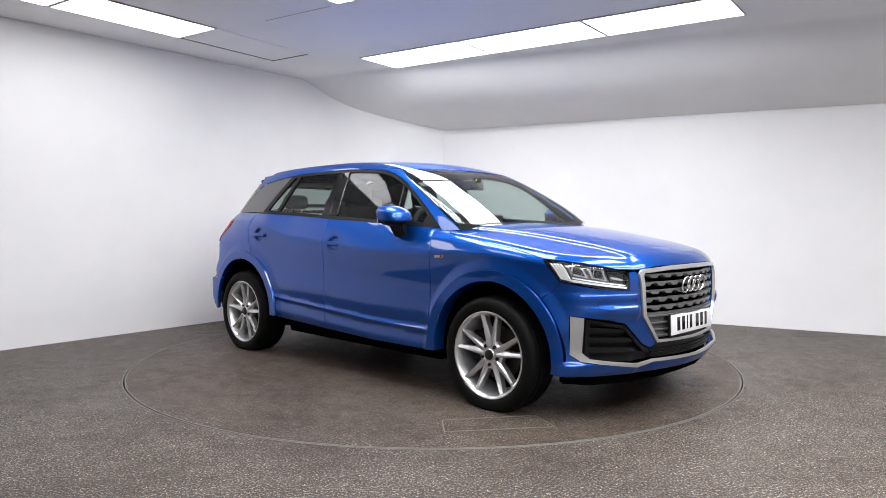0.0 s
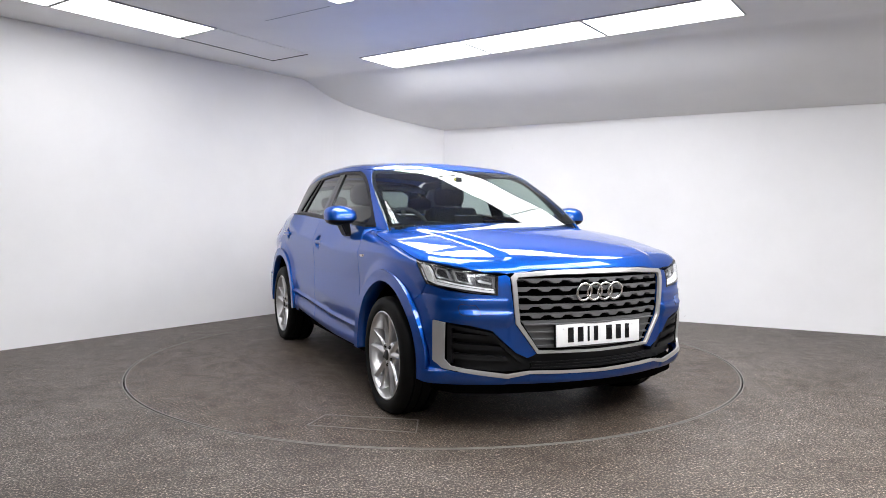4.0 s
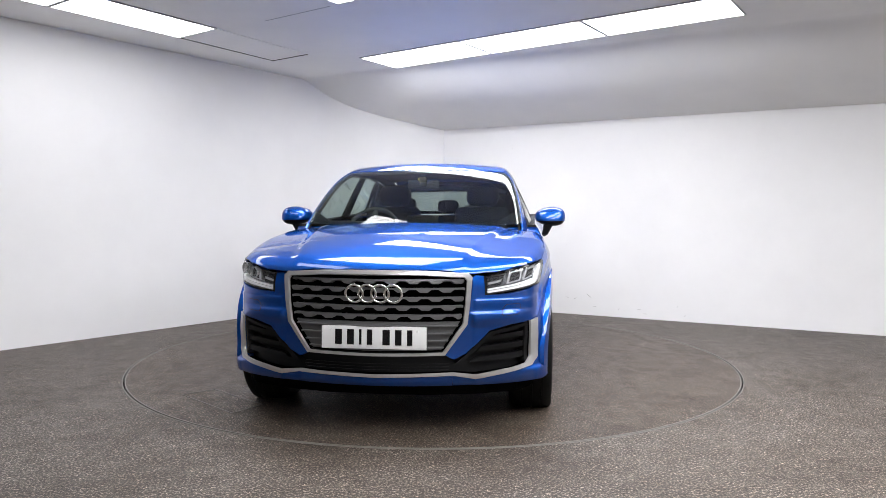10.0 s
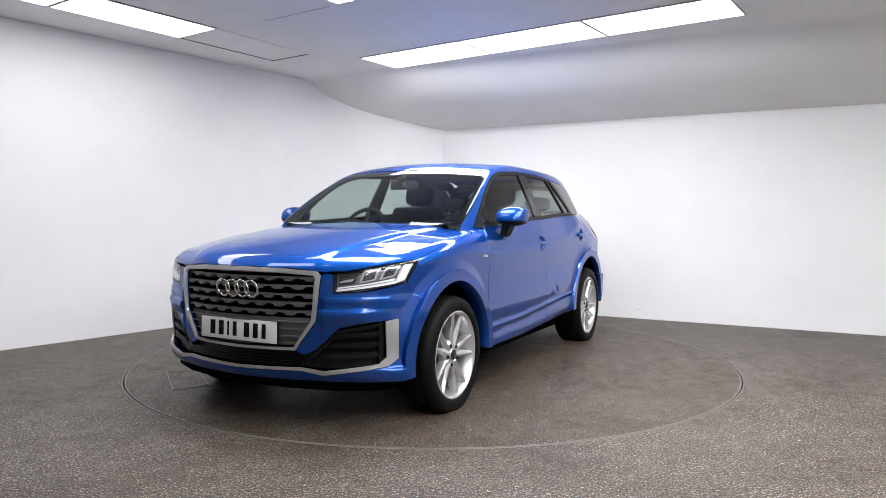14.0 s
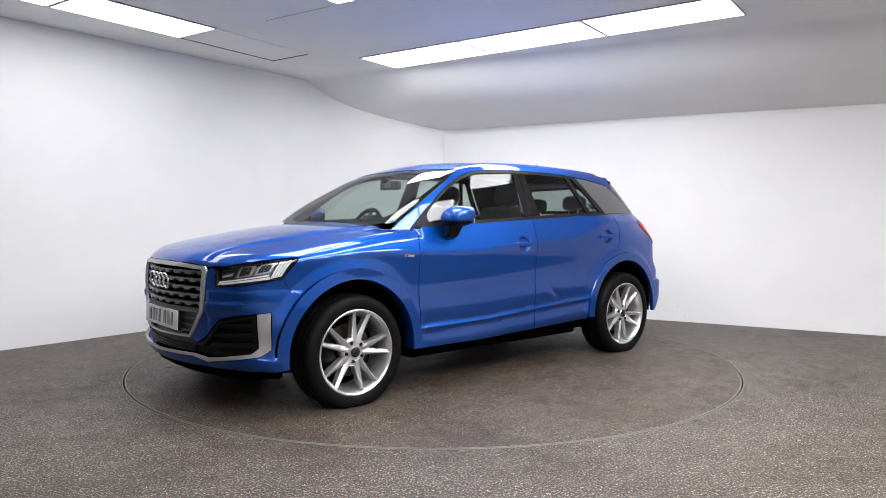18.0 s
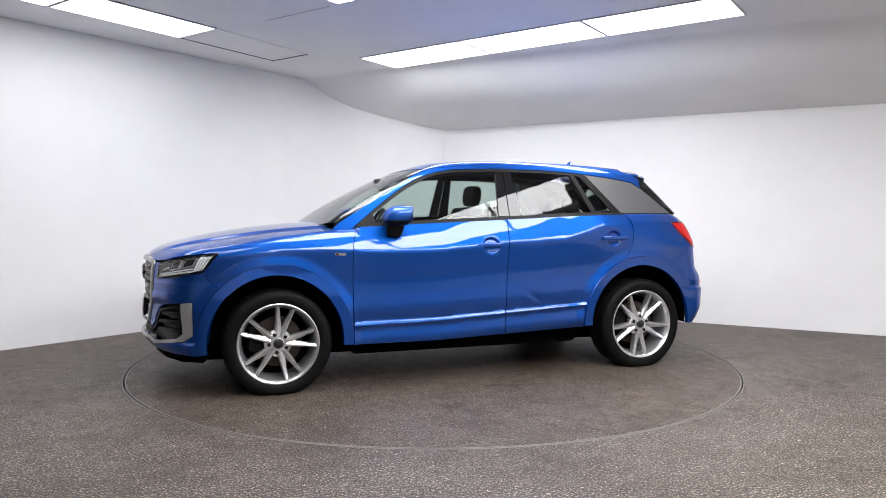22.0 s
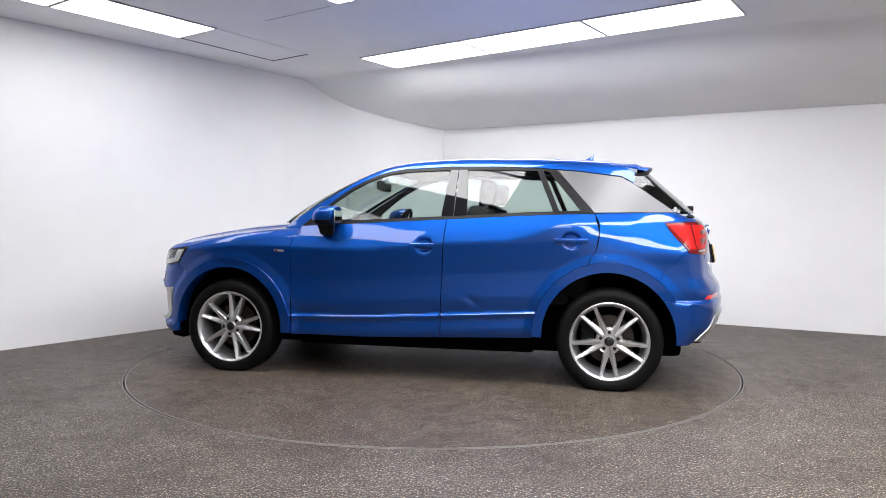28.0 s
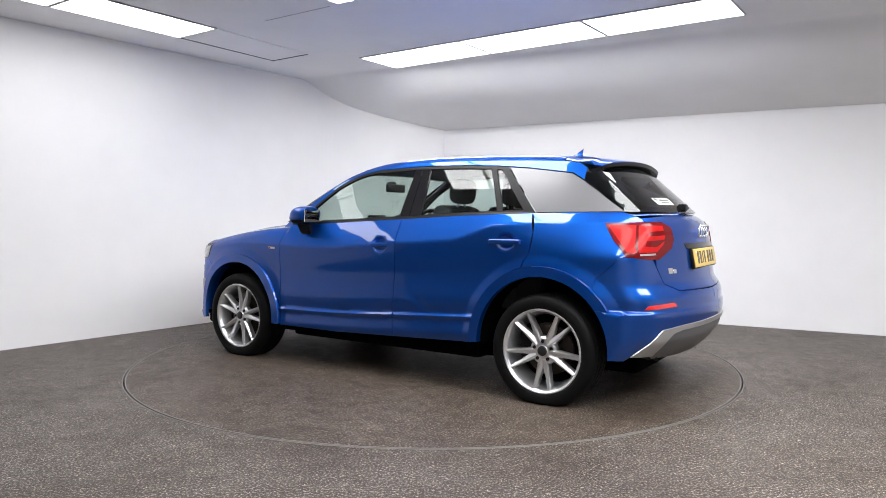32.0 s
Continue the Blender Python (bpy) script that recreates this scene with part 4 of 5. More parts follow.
skin("roof", body_top, TOP, both(top_half), M_PAINT, car, mirror=False, gap=0.001, step=0.02)
skin("headliner", body_top, TOP, both(top_half), mat("grey_headliner", (0.10, 0.10, 0.10), 0.9), car, mirror=False, gap=0.0, lift=-0.03, depth=0.005, step=0.06)
ws = [(1.022, 0.0), (1.010, 0.35), (0.990, 0.55), (0.955, 0.68)] + al + [(0.295, 0.3), (0.30, 0.0)]
wind = skin("windscreen", body_top, TOP, both(ws), M_GLASS, car, mirror=False, gap=0.001, lift=-0.003, depth=0.004, step=0.02, label="windscreen glass")[0]
wi = [(0.985, 0.0), (0.972, 0.35), (0.945, 0.55)] + [(x - 0.02, y - 0.035) for x, y in al[1:-1]] + [(0.345, 0.50), (0.345, 0.0)]
skin("windscreen_border", body_top, TOP, both(ws), M_GLOSS, car, holes=[both(wi)], mirror=False, gap=0.003, lift=-0.008, depth=0.002, step=0.02, label="black printed glass border")
part("cowl_panel", prism_bm([(1.02, 0.3), (1.03, 0.0), (1.02, -0.3), (0.96, -0.62), (0.88, -0.62), (0.90, 0.0), (0.88, 0.62), (0.96, 0.62)], 0.965, 0.992, 0.004), M_BLACK, car)
b3 = SIDE.cast(body_top, dense([(-1.37, 1.356), (-1.45, 1.306), (-1.53, 1.250), (-1.71, 1.120)], 0.04, False))
bl = [(p[1], p[2]) for p in b3]
rg = [(0.0, 1.40), (0.4, 1.39)] + bl + [(0.0, 1.122)]
skin("rear_window", body_top, REAR, both_front(rg), M_GLASS_DARK, car, mirror=False, gap=0.001, step=0.02, label="dark tinted rear window")
rgi = [(0.0, 1.345), (0.40, 1.335), (0.47, 1.30), (0.52, 1.16), (0.0, 1.15)]
skin("rear_window_border", body_top, REAR, both_front(rg), M_GLOSS, car, holes=[both_front(rgi)], mirror=False, gap=0.003, lift=-0.006, depth=0.002, step=0.03)
st = skin("window_sticker", body_top, REAR, [(0.34, 1.165), (0.10, 1.165), (0.10, 1.205), (0.34, 1.205)], M_PLATE_W, car, mirror=False, gap=0.0, lift=0.0012, depth=0.0005, step=0.05, label="white rear window sticker with grey bars")[0]
M_STK = mat("sticker_grey", (0.08, 0.10, 0.09), 0.5)
for y0, y1, z0, z1 in ((0.33, 0.285, 0.6, 1), (0.27, 0.12, 0.55, 0.85), (0.27, 0.14, 0.2, 0.38)):
    z0, z1 = 1.168 + 0.034 * z0, 1.168 + 0.034 * z1
    skin("sticker_bar", body_top, REAR, [(y0, z0), (y1, z0), (y1, z1), (y0, z1)], M_STK, st, mirror=False, gap=0.0, lift=0.0022, depth=0.0005, step=0.05)

# ---- spoiler and aerial
def spoiler_mesh(under):
    vs, fs = [], []
    ys = [-0.545 + 1.09 * i / 28 for i in range(29)]
    for y in ys:
        e_ = max(0.0, abs(y) - 0.47)
        zr = float(roof_z(-1.30)) - 0.10 * y * y - 1.9 * e_ * e_ - 0.006
        xt = -1.600 + 0.18 * y * y + 2.5 * e_ * e_
        zt = 1.444 - 0.12 * y * y - 2.4 * e_ * e_
        if under:
            prof = [(xt, zt - 0.004), (xt + 0.004, zt - 0.026), (xt + 0.035, zt - 0.038), (-1.47 + 0.12 * y * y, zt - 0.075), (-1.42 + 0.1 * y * y, zt - 0.095), (-1.30, zt - 0.06)]
        else:
            prof = [(-1.298, zr + 0.002), (-1.38, zr - 0.014), (-1.47, (zr + zt) / 2 + 0.004), (xt + 0.05, zt + 0.006), (xt + 0.012, zt + 0.002), (xt, zt - 0.005)]
        vs += [(x, y, z) for x, z in prof]
    n = 6
    for i in range(len(ys) - 1):
        for j in range(n - 1):
            fs.append((i * n + j, i * n + j + 1, i * n + n + j + 1, i * n + n + j))
    fs += [tuple(range(n)), tuple(range(n * (len(ys) - 1), n * len(ys)))]
    bm = bmesh.new()
    bm.from_mesh(mesh_of("spoiler", vs, fs))
    bmesh.ops.recalc_face_normals(bm, faces=bm.faces)
    smooth_bm(bm, 50)
    return bm


spoiler = part("roof_spoiler", spoiler_mesh(False), M_PAINT, car, "blue roof spoiler with black underside")
part("spoiler_underside", spoiler_mesh(True), M_BLACK, spoiler)


def fin_bm():
    vs, fs = [], []
    for t_ in np.linspace(0, 1, 8):
        x = -1.085 - 0.10 * t_
        w = 0.022 * (1 - 0.65 * t_) * (0.35 + 0.65 * min(1, t_ * 4))
        h = 0.004 + 0.058 * t_ ** 1.7
        zb = float(roof_z(x)) - 0.014
        vs += [(x, w, zb), (x, w * 0.5, zb + 0.012 + h * 0.5), (x - 0.006 * t_, 0.002, zb + 0.014 + h), (x - 0.006 * t_, -0.002, zb + 0.014 + h), (x, -w * 0.5, zb + 0.012 + h * 0.5), (x, -w, zb)]
    for i in range(7):
        for j in range(5):
            fs.append((i * 6 + j, i * 6 + j + 1, i * 6 + 7 + j, i * 6 + 6 + j))
    fs += [tuple(range(6)), tuple(range(42, 48))]
    bm = bmesh.new()
    bm.from_mesh(mesh_of("fin", vs, fs))
    bmesh.ops.recalc_face_normals(bm, faces=bm.faces)
    smooth_bm(bm, 50)
    return bm


part("roof_aerial", fin_bm(), M_PAINT, car, "blue shark-fin aerial")

# ---- rear
TG_EDGE = [(0.0, 0.662), (0.48, 0.672), (0.585, 0.715), (0.64, 0.81), (0.64, 0.86), (0.64, 1.0), (0.62, 1.085), (0.0, 1.116)]
tail = skin("tailgate", body_low, REAR, both_front(TG_EDGE), M_PAINT, car, mirror=False, step=0.016)[0]
rb = flat_list(RCORNER, side3([(cR - rR, 0.30)] + [p for p in arc(cR, zR, rR, 180, 90, 36) if p[1] < 0.56] + SKIRT_TOP[::-1] + [p for p in flareR if p[0] < -1.60 and p[1] > 0.575][::-1] + [(-1.60, 0.6886), (-1.62, 0.745), (-1.75, 0.872)]),
               rear3([(0.66, 0.85), (0.642, 0.81), (0.588, 0.713), (0.482, 0.669), (0.0, 0.658), (0.0, 0.60), (0.0, 0.55), (0.0, 0.484), (0.5, 0.478), (0.68, 0.466)]), side3([(-1.815, 0.325), (-1.78, 0.30)]))
RB_LINES = [flat_list(RCORNER, side3([(-1.70 - 0.012 * i, z_) for i in range(7)])) for z_ in (0.572, 0.565, 0.558)] + [flat_list(RCORNER, rear3([(0.30 + 0.02 * i, z_) for i in range(22)])) for z_ in (0.572, 0.564, 0.556)]
skin("rear_bumper", body_low, RCORNER, rb, M_PAINT, car, step=0.014, gap=0.0008, depth=0.03, lines=RB_LINES)
RSTRIP = flat_list(RCORNER, rear3([(0.0, 0.484), (0.5, 0.478), (0.68, 0.466)]), side3([(-1.812, 0.325)]), rear3([(0.66, 0.315), (0.63, 0.40), (0.58, 0.438), (0.5, 0.450), (0.0, 0.456)]))
skin("bumper_strip", body_low, RCORNER, RSTRIP, M_SILVER, car, step=0.016, gap=0.0, lift=0.006, depth=0.03, label="satin silver rear bumper strip")
DIFF = [(0.0, 0.458), (0.5, 0.452), (0.58, 0.440), (0.63, 0.40), (0.66, 0.312), (0.62, 0.285), (0.3, 0.265), (0.0, 0.265)]
M_DIFF = mat("diffuser_grey", (0.13, 0.13, 0.135), 0.42, 0.1)
skin("rear_diffuser", body_low, REAR, both_front(DIFF), M_DIFF, car, step=0.02, gap=0.0, lift=-0.004, depth=0.05, mirror=False, label="dark grey rear diffuser")
for yy in (0.44, 0.54):
    ex = part("exhaust_tip", lathe_bm([(0.030, 0.0), (0.034, -0.004), (0.034, -0.16), (0.030, -0.16)], 24, "y", True), M_GLOSS, car, "dark exhaust tip")
    ex.location, ex.rotation_euler = (-1.885, yy, 0.300), (0, 0, radians(90))
tl_out = flat_list(RCORNER, side3(TL_SIDE), rear3(TL_REAR))
M_REDD = mat("dark_red_lens", (0.11, 0.003, 0.004), 0.15, 0.0, Specular_IOR_Level=0.35)
M_REDB = mat("bright_red_light_guide", (0.40, 0.006, 0.006), 0.4, 0.0, Coat_Weight=0.15, Coat_Roughness=0.02, Specular_IOR_Level=0.1)
tls = skin("tail_lamp", body_low, RCORNER, tl_out, M_REDD, car, step=0.015, gap=0.001, lift=0.005, depth=0.03, label="red tail lamp with bright light guides")
for sgn, tl in zip((1, -1), tls):
    TC = [RCORNER.flat(p) for p in (side3([(-1.775, 0.868)])[0], rear3([(0.56, 0.872)])[0], rear3([(0.462, 1.050)])[0], side3([(-1.63, 1.055)])[0])]

    def tuv(pts):
        return [[tuple((1 - a) * ((1 - b_) * TC[0] + b_ * TC[3]) + a * ((1 - b_) * TC[1] + b_ * TC[2])) for a, b_ in pts]]

    def tlay(name, ab, m, lift=0.007):
        made = skin(name, body_low, RCORNER, tuv(ab)[0], m, tl, step=0.015, gap=0.0, lift=lift, depth=0.004, mirror=True)
        bpy.data.objects.remove(made[1] if sgn == 1 else made[0])

    tlay("light_guide", [(0.03, 0.94), (0.05, 0.12), (0.17, 0.10), (0.24, 0.14), (0.24, 0.30), (0.40, 0.93)], M_REDB)
    tlay("light_guide", [(0.44, 0.93), (0.29, 0.28), (0.29, 0.12), (0.74, 0.12), (0.93, 0.36), (0.93, 0.46), (0.74, 0.28), (0.44, 0.30), (0.50, 0.46), (0.92, 0.50), (0.94, 0.64), (0.55, 0.60), (0.60, 0.74), (0.90, 0.78), (0.88, 0.93)], M_REDB)
    tlay("indicator_strip", [(0.30, 0.03), (0.72, 0.03), (0.70, 0.085), (0.30, 0.085)], M_SILVER)
refl_ = flat_list(RCORNER, rear3([(0.786, 0.582), (0.765, 0.606), (0.575, 0.612), (0.548, 0.588)]))
skin("rear_reflector", body_low, RCORNER, refl_, M_RED, car, step=0.015, gap=0.0, lift=0.003, depth=0.01, label="red bumper reflector")
rp = number_plate(-2.004, 0.846, radians(-90), M_PLATE_Y, radians(-10), "rear_number_plate", "yellow rear number plate with black bars")
part("plate_holder", box_bm(0.54, 0.02, 0.128, 0.006, 2, at=(0, 0.014, 0)), M_BLACK, rp)
skin("tailgate_handle", body_low, REAR, [(0.30, 0.905), (0.33, 0.935), (-0.33, 0.935), (-0.30, 0.905)], M_GLOSS, tail, mirror=False, gap=0.0, lift=0.004, depth=0.02, step=0.04)
emblem(-1.992, 1.005, 0.036, 0.054, 0.0055, radians(90), tail)
for y0, y1 in ((0.535, 0.495), (0.487, 0.455)):
    skin("badge", body_low, REAR, [(y0, 0.768), (y1, 0.768), (y1, 0.800 if y0 > 0.5 else 0.792), (y0, 0.800 if y0 > 0.5 else 0.792)], M_CHROME, tail, mirror=False, gap=0.0, lift=0.003, depth=0.003, step=0.02, label="chrome badge bar")
wip = part("rear_wiper", box_bm(0.05, 0.07, 0.045, 0.014, 3, at=(-1.868, 0.02, 1.150)), M_BLACK, car)
part("wiper_arm", box_bm(0.018, 0.20, 0.016, 0.005, 2, at=(-1.848, -0.08, 1.150)), M_BLACK, wip)

# ---- door mirrors, handles, side badges
def superegg(rx, ry, rz, pw=2.6, nu=28, nv=16):
    bm = bmesh.new()
    f = lambda t_: math.copysign(abs(t_) ** (2 / pw), t_)
    rows = []
    for j in range(1, nv):
        b = -math.pi / 2 + math.pi * j / nv
        rows.append([bm.verts.new((rx * f(math.cos(b)) * f(math.cos(2 * math.pi * i / nu)), ry * f(math.cos(b)) * f(math.sin(2 * math.pi * i / nu)), rz * f(math.sin(b)))) for i in range(nu)])
    for a, b in zip(rows, rows[1:]):
        for i in range(nu):
            bm.faces.new((a[i], a[(i + 1) % nu], b[(i + 1) % nu], b[i]))
    for row, z in ((rows[0], -rz), (rows[-1], rz)):
        c = bm.verts.new((0, 0, z))
        for i in range(nu):
            bm.faces.new((row[i], row[(i + 1) % nu], c) if z > 0 else (row[(i + 1) % nu], row[i], c))
    bmesh.ops.recalc_face_normals(bm, faces=bm.faces)
    for fc in bm.faces:
        fc.smooth = True
    return bm


M_MIRROR = mat("mirror_silver", (0.9, 0.9, 0.9), 0.02, 1.0)
for sd in (1, -1):
    bm = superegg(0.100, 0.102, 0.066, 2.8, 44, 24)
    for v in bm.verts:
        if v.co.x < -0.055:
            v.co.x = -0.055 + (v.co.x + 0.055) * 0.12
        v.co.z *= 1.0 - 0.25 * max(0.0, -v.co.y * sd) / 0.1
        v.co.x += 0.02 * (v.co.z / 0.07)* -1
    bmesh.ops.bisect_plane(bm, geom=bm.verts[:] + bm.edges[:] + bm.faces[:], plane_co=(0, 0, -0.030), plane_no=(0, 0, 1), clear_inner=True)
    bmesh.ops.translate(bm, vec=(0.548, sd * 0.895, 1.092), verts=bm.verts)
    mir = part("door_mirror", bm, M_PAINT, car, "blue door mirror with black lower shell")
    bm = superegg(0.098, 0.100, 0.064, 2.8, 44, 24)
    for v in bm.verts:
        if v.co.x < -0.055:
            v.co.x = -0.055 + (v.co.x + 0.055) * 0.12
        v.co.z *= 1.0 - 0.25 * max(0.0, -v.co.y * sd) / 0.1
        v.co.x += 0.02 * (v.co.z / 0.07)* -1
    bmesh.ops.translate(bm, vec=(0.548, sd * 0.895, 1.091), verts=bm.verts)
    part("mirror_shell", bm, M_BLACK, mir)
    part("mirror_glass", box_bm(0.006, 0.15, 0.095, 0.0025, 1, at=(0.482, sd * 0.898, 1.092)), M_MIRROR, mir)
    bm = bmesh.new()
    pts = [(0.62, 0.862, 0.962), (0.53, 0.862, 0.955), (0.51, 0.88, 1.05), (0.63, 0.88, 1.05)]
    lo = [bm.verts.new((x, sd * (y - 0.025), z)) for x, y, z in pts]
    hi = [bm.verts.new((x, sd * (y + (0.012 if z < 1 else 0.04)), z)) for x, y, z in pts]
    bm.faces.new(lo)
    bm.faces.new(hi[::-1])
    for i in range(4):
        bm.faces.new((lo[i], lo[(i + 1) % 4], hi[(i + 1) % 4], hi[i]))
    bmesh.ops.recalc_face_normals(bm, faces=bm.faces)
    bmesh.ops.bevel(bm, geom=bm.edges[:], offset=0.008, segments=3, affect="EDGES")
    smooth_bm(bm)
    part("mirror_foot", bm, M_BLACK, mir)
    for door, hx, hz_ in ((doors[0 if sd == 1 else 1], -0.105, 0.897), (rdoors[0 if sd == 1 else 1], -1.06, 0.940)):
        ys_ = side3([(hx, hz_ + 0.075)])[0][1]
        bm = box_bm(0.21, 0.026, 0.034, 0.011, 4, at=(0, 0, 0))
        for v in bm.verts:
            v.co.y -= 0.35 * v.co.x ** 2
            v.co.z *= 1 - 1.2 * abs(v.co.x)
        hd = part("door_handle", bm, M_PAINT, door)
        hd.location = (hx, sd * (ys_ + 0.017), hz_)
        if sd < 0:
            hd.rotation_euler = (0, 0, math.pi)
    bd = skin("side_badge", body_low, SIDE, [(0.955, 0.846), (0.955, 0.860), (0.888, 0.856), (0.888, 0.842)], M_SILVER, car, mirror=True, gap=0.0, lift=0.003, depth=0.003, step=0.03)
    bpy.data.objects.remove(bd[1] if sd == 1 else bd[0])
    bd = skin("badge_inlay", body_low, SIDE, [(0.951, 0.848), (0.951, 0.858), (0.935, 0.857), (0.935, 0.847)], M_REDD, bd[0 if sd == 1 else 1], mirror=True, gap=0.0, lift=0.0045, depth=0.003, step=0.03)
    bpy.data.objects.remove(bd[1] if sd == 1 else bd[0])

# fuel flap on the driver's side
ff = skin("fuel_flap", body_low, SIDE, [(-1.36, 0.965), (-1.52, 0.96), (-1.535, 0.975), (-1.53, 1.035), (-1.515, 1.05), (-1.37, 1.052), (-1.355, 1.04), (-1.352, 0.98)], M_PAINT, car, gap=0.0, lift=0.0012, depth=0.002, step=0.02)
bpy.data.objects.remove(ff[0])


# ---- wheels
def build_wheel(side, x, turn):
    yo = 0.866
    tread = [(0.236, -0.01), (0.247, 0.006), (0.262, 0.014), (0.288, 0.0165), (0.309, 0.010), (0.322, -0.002), (0.328, -0.016)]
    for y_ in (-0.045, -0.095, -0.15):
        tread += [(0.331, y_ + 0.012), (0.331, y_ + 0.004), (0.322, y_ + 0.003), (0.322, y_ - 0.003), (0.331, y_ - 0.004)]
    tread += [(0.328, -0.185), (0.318, -0.205), (0.295, -0.222), (0.25, -0.218), (0.236, -0.2)]
    rim = lathe_bm([(0.205, -0.19), (0.214, -0.05), (0.224, -0.024), (0.229, -0.006), (0.236, 0.004), (0.243, 0.009), (0.2485, 0.007), (0.249, 0.0), (0.240, -0.02), (0.236, -0.20)], 80, "y", True)
    wheel = part("wheel", rim, M_ALLOY, car, "silver alloy wheel with ten paired spokes")
    rubber = lathe_bm(tread, 120, "y", True)
    for v in rubber.verts:
        # the load flattens the tread and swells the side wall above it
        low = max(0.0, (-v.co.z - 0.24) / 0.07)
        if v.co.y > -0.02:
            v.co.y += 0.007 * min(low, 1.0)
        v.co.z = max(v.co.z, -WHEEL_Z - 0.0005)
    tyre = part("tyre", rubber, M_RUBBER, wheel, "black low-profile tyre")
    part("hub", lathe_bm([(0.0005, -0.012), (0.030, -0.012), (0.034, -0.018), (0.072, -0.020), (0.084, -0.032), (0.086, -0.06), (0.0005, -0.06)], 40, "y"), M_ALLOY, wheel)
    part("hub_cap", lathe_bm([(0.0005, -0.004), (0.024, -0.0045), (0.029, -0.008), (0.030, -0.014)], 32, "y"), M_CAP, wheel, "dark grey centre cap")
    part("brake_disc", lathe_bm([(0.0005, -0.075), (0.07, -0.075), (0.075, -0.10), (0.155, -0.10), (0.155, -0.122), (0.0005, -0.122)], 56, "y"), M_DARKMETAL, wheel, "brown-tinged brake disc")
    bm = box_bm(0.09, 0.07, 0.17, 0.02, 3, at=(0.13, -0.105, 0.03))
    part("brake_caliper", bm, M_BLACK, wheel)
    # Black disc added to close the view between the spokes.
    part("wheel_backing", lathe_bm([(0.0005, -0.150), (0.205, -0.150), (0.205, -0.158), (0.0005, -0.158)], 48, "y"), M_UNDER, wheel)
    part("valve", box_bm(0.008, 0.02, 0.02, 0.003, 1, at=(-0.215, -0.030, -0.02)), M_BLACK, wheel)
    for k in range(5):
        ac = radians(turn + 72 * k)
        ab = ac + radians(36)
        bt = part("wheel_bolt", lathe_bm([(0.0005, 0.0), (0.0085, -0.001), (0.0105, -0.004), (0.0105, -0.013), (0.0155, -0.0135), (0.017, -0.03)], 18, "y"), M_GLOSS, wheel)
        bt.location = (math.cos(ab) * 0.056, -0.010, math.sin(ab) * 0.056)
        for sg in (-1, 1):
            a0, a1 = ac + sg * radians(9), ac + sg * radians(12.5)
            p0 = Vector((math.cos(a0) * 0.050, 0, math.sin(a0) * 0.050))
            p1 = Vector((math.cos(a1) * 0.236, 0, math.sin(a1) * 0.236))
            d = (p1 - p0).normalized()
            w = Vector((-d.z, 0, d.x))
            vs, fs = [], []
            for f_, hw, top in ((0.0, 0.0215, -0.013), (0.25, 0.0195, -0.014), (0.6, 0.0145, -0.010), (1.0, 0.0115, 0.0)):
                p = p0.lerp(p1, f_)
                o = sg * hw * 0.35
                for q, yy in ((hw, top - 0.05), (hw * 0.95, top - 0.012), (o + hw * 0.22, top), (o - hw * 0.22, top), (-hw * 0.95, top - 0.012), (-hw, top - 0.05)):
                    vs.append((p.x + w.x * q, yy, p.z + w.z * q))
            for i in range(3):
                for j in range(6):
                    fs.append((i * 6 + j, i * 6 + (j + 1) % 6, i * 6 + 6 + (j + 1) % 6, i * 6 + 6 + j))
            fs += [tuple(range(6))[::-1], tuple(range(18, 24))]
            bm = bmesh.new()
            bm.from_mesh(mesh_of("spoke", vs, fs))
            bmesh.ops.recalc_face_normals(bm, faces=bm.faces)
            part("spoke", bm, M_ALLOY, wheel)
    wheel.location = (x, side * yo, WHEEL_Z)
    if side < 0:
        wheel.rotation_euler = (0, 0, math.pi)
    return wheel


M_CAP = mat("dark_grey_cap", (0.012, 0.012, 0.013), 0.35)
build_wheel(1, WHEEL_F, 101.5)
build_wheel(1, WHEEL_R, 126)
build_wheel(-1, WHEEL_F, 90)
build_wheel(-1, WHEEL_R, 92)

# ---- wheel housings, floor pan, slabs added for shade, and inner shell
for sd in (1, -1):
    for cx, cz, r in ARCH.values():
        vs, fs = [], []
        n = 24
        for i in range(n + 1):
            a = radians(-4 + 188 * i / n)
            hx = cx + (r + 0.012) * math.cos(a)
            for y_ in (0.54, 0.852 - 0.30 * max(0.0, hx - 1.35) ** 2 - 0.12 * max(0.0, -hx - 1.5)):
                vs.append((hx, sd * y_, cz + (r + 0.012) * math.sin(a)))
        for i in range(n):
            fs.append((2 * i, 2 * i + 1, 2 * i + 3, 2 * i + 2))
        fs.append(tuple(2 * i for i in range(n + 1)))
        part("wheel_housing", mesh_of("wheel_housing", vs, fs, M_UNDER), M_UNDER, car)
# Floor pans sit low to deepen the shade beneath the car.
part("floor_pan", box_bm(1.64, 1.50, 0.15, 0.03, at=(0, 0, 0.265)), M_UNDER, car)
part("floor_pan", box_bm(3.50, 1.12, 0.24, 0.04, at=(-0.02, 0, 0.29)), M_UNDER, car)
# Black slabs added under the front so the space below stays dark.
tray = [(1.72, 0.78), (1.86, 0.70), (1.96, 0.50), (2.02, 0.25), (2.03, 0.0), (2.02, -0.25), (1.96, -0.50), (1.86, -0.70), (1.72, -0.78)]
part("under_shade_tray", prism_bm(tray, 0.20, 0.30, 0.01), M_UNDER, car, "black slab added to keep the space under the bumper dark")
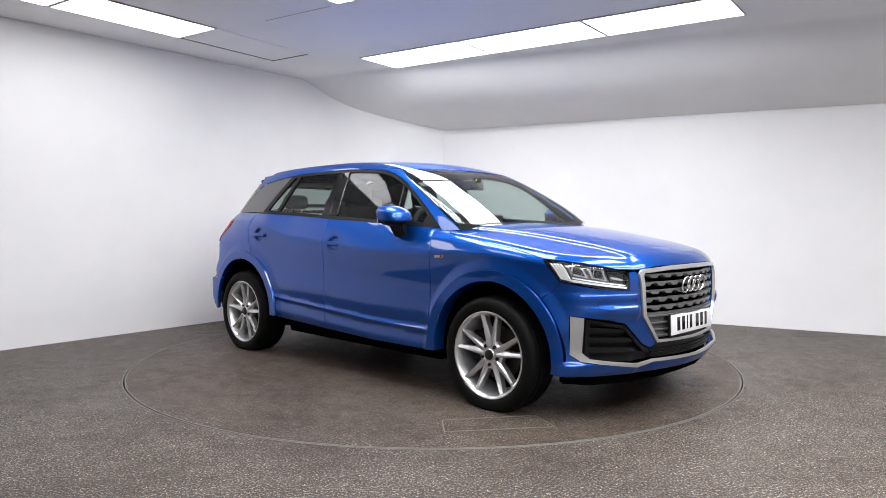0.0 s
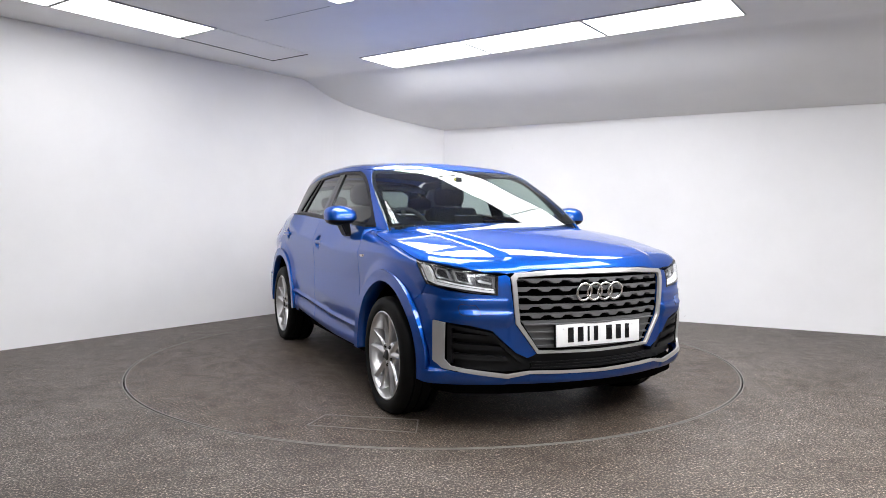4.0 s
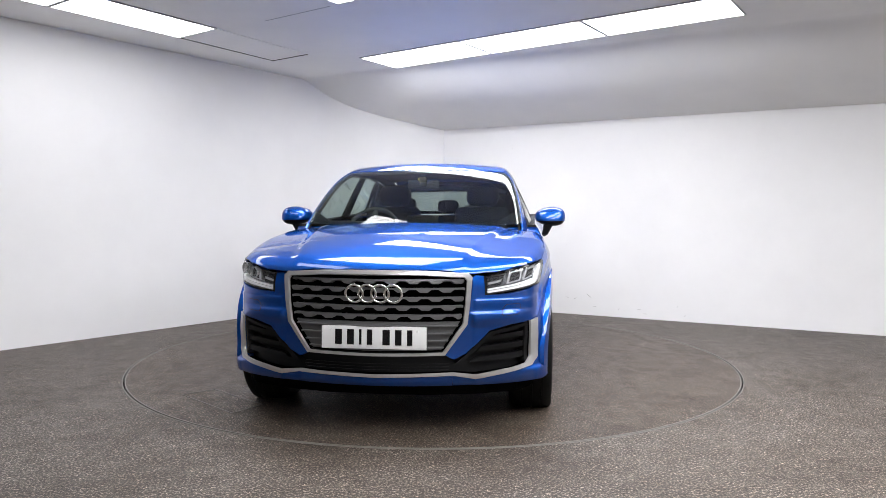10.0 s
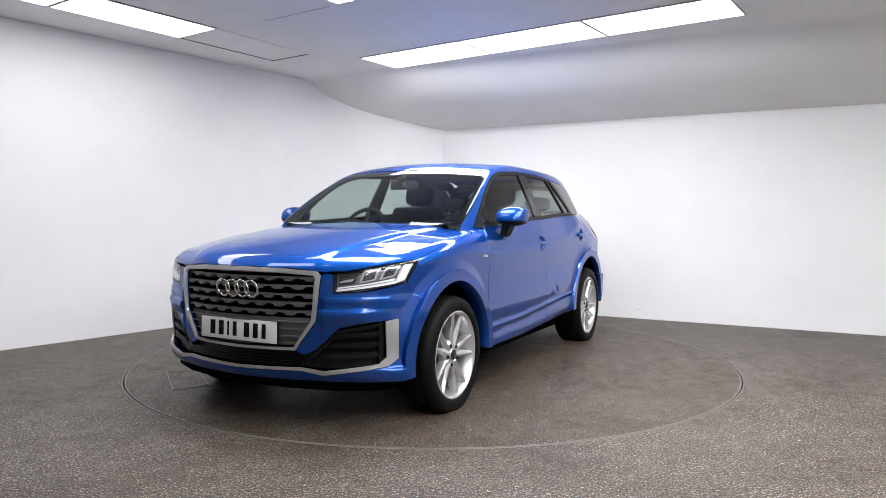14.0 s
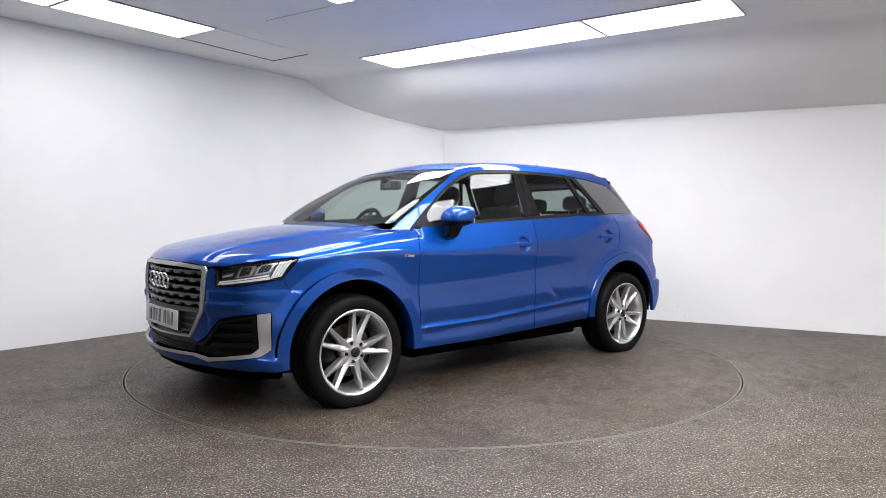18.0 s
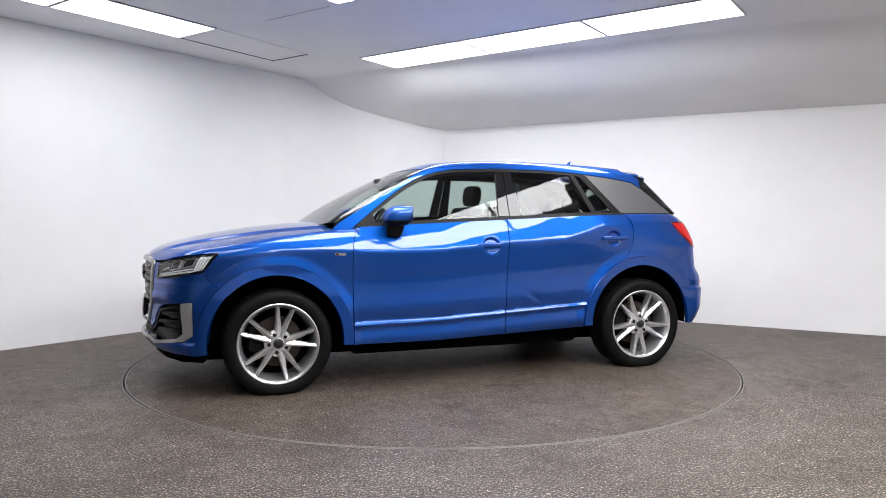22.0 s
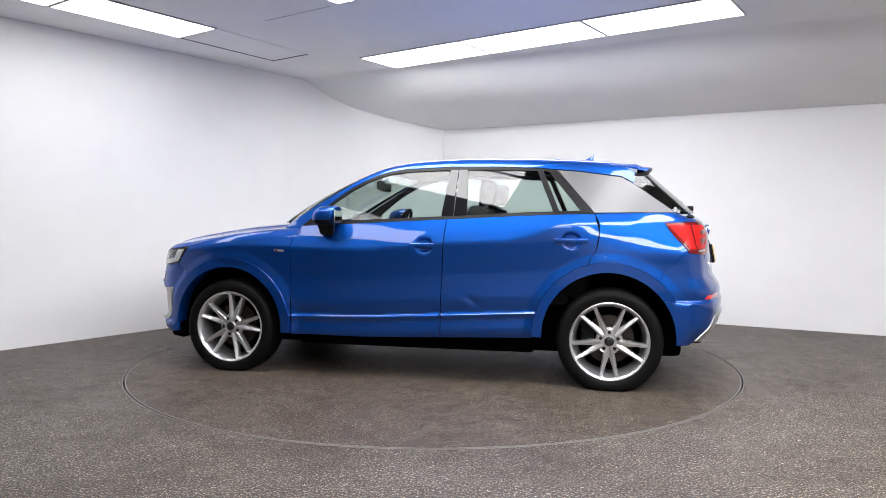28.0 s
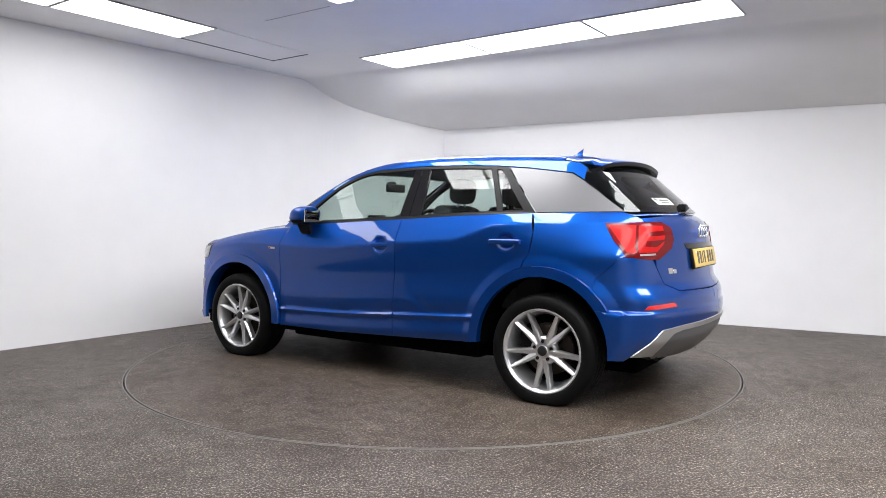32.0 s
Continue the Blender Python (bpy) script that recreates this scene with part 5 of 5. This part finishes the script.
part("under_shade_block", box_bm(0.90, 1.02, 0.10, 0.02, at=(1.28, 0, 0.215)), M_UNDER, car)
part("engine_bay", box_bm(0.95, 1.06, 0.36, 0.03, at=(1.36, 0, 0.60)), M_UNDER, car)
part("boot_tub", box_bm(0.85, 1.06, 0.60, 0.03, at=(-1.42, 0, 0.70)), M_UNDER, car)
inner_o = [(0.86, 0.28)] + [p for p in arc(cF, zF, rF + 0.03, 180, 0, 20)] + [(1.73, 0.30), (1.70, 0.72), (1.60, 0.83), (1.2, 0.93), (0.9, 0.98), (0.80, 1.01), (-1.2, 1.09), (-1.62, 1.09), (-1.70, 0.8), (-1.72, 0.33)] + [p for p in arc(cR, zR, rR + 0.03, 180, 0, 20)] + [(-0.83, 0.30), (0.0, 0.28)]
# Black sheets added behind the skin make the panel gaps dark.
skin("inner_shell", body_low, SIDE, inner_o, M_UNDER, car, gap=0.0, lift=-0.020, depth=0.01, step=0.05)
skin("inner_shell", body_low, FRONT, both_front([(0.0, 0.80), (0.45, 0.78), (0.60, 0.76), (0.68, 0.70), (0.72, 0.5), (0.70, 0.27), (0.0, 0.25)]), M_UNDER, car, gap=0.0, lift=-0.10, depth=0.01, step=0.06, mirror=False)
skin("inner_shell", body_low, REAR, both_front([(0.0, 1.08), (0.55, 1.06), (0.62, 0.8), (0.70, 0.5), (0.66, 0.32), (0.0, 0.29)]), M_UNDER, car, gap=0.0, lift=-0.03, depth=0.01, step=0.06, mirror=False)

# ---- cabin
M_SEAT = mat("dark_seat_cloth", (0.022, 0.022, 0.024), 0.9)
_n = tex_noise(M_SEAT, 260.0, 2.0)
bump(M_SEAT, _n.outputs[0], 0.3, 0.001)


def seat(y):
    st_ = part("seat", box_bm(0.50, 0.50, 0.16, 0.05, 3, at=(0.0, y, 0.56)), M_SEAT, car, "dark cloth front seat")
    bk = box_bm(0.15, 0.49, 0.62, 0.06, 4)
    for v in bk.verts:
        v.co.y *= 1 - 0.30 * max(0, v.co.z)
    bmesh.ops.transform(bk, matrix=Matrix.Translation((-0.34, y, 0.86)) @ Matrix.Rotation(radians(-16), 4, "Y"), verts=bk.verts)
    part("backrest", bk, M_SEAT, st_)
    hr = superegg(0.050, 0.135, 0.088, 3.2, 28, 16)
    bmesh.ops.transform(hr, matrix=Matrix.Translation((-0.455, y, 1.262)) @ Matrix.Rotation(radians(-8), 4, "Y"), verts=hr.verts)
    part("headrest", hr, M_SEAT, st_)
    for dy in (-0.05, 0.05):
        part("headrest_post", box_bm(0.012, 0.012, 0.12, 0.003, 1, at=(-0.44, y + dy, 1.16)), M_SILVER, st_)


seat(0.37)
seat(-0.37)
bench = part("rear_seat", box_bm(0.48, 1.28, 0.16, 0.05, 3, at=(-0.80, 0, 0.58)), M_SEAT, car, "dark cloth rear bench seat")
part("backrest", box_bm(0.16, 1.26, 0.56, 0.05, 3, at=(-1.13, 0, 0.82), turn=Matrix.Rotation(radians(-14), 3, "Y")), M_SEAT, bench)
for y in (0.42, 0.0, -0.42):
    hr = superegg(0.045, 0.115 if y else 0.10, 0.062, 3.2, 24, 14)
    bmesh.ops.translate(hr, vec=(-1.20, y, 1.205 if y else 1.185), verts=hr.verts)
    part("headrest", hr, M_SEAT, bench)
    for dy in (-0.05, 0.05):
        part("headrest_post", box_bm(0.012, 0.012, 0.12, 0.003, 1, at=(-1.19, y + dy, 1.12)), M_SILVER, bench)
dash_pts = [(0.92, 0.70), (0.93, 0.0), (0.92, -0.70), (0.55, -0.72), (0.50, -0.35), (0.56, 0.0), (0.52, 0.40), (0.55, 0.72)]
dash = part("dashboard", prism_bm(dash_pts, 0.72, 0.985, 0.03), M_CABIN, car, "black dashboard")
part("instrument_hood", box_bm(0.20, 0.34, 0.10, 0.035, 3, at=(0.60, -0.36, 1.005)), M_CABIN, dash)
scr = box_bm(0.02, 0.22, 0.11, 0.008, 2, at=(0.60, 0.02, 1.045))
part("centre_screen", scr, M_GLOSS, dash)
sw = part("steering_wheel", ring_bm(0.182, 0.016, 48, 10), M_CABIN, car, "black leather steering wheel")
sw.matrix_local = Matrix.Translation((0.40, -0.37, 0.975)) @ Matrix.Rotation(radians(-24), 4, "Y") @ Matrix.Rotation(radians(90), 4, "Z")
part("steering_boss", superegg(0.075, 0.03, 0.06, 2.6, 20, 12), M_CABIN, sw)
for a in (0, 180, 270):
    sp = box_bm(0.11, 0.018, 0.035, 0.006, 2, at=(0.115, 0, 0))
    bmesh.ops.rotate(sp, cent=(0, 0, 0), matrix=Matrix.Rotation(radians(a), 3, "Y"), verts=sp.verts)
    part("wheel_arm", sp, M_CABIN, sw)
rm = part("rear_view_mirror", box_bm(0.03, 0.23, 0.065, 0.014, 3, at=(0.42, 0, 1.315)), M_CABIN, car)
part("mirror_stem", box_bm(0.06, 0.05, 0.07, 0.012, 2, at=(0.46, 0, 1.335)), M_CABIN, rm)
# Small yellow tag by the rear-view mirror.
part("mirror_tag", box_bm(0.006, 0.020, 0.017, 0.002, 2, at=(0.478, -0.02, 1.354)), mat("yellow_tag", (0.75, 0.72, 0.12), 0.5), rm, "small yellow tag")

# ---------------------------------------------------------------- movement
def motions():
    table_rows, car_rows = [], []
    for t in range(33):
        a = -44.262 - 5.3079 * t
        m = pose(0, 0, 0, 0, 0, a)
        table_rows.append((t, m))
        car_rows.append((t, m @ pose(-0.0105, -0.0311, 0.002)))
    walk(turntable, table_rows)
    walk(car, car_rows)


motions()
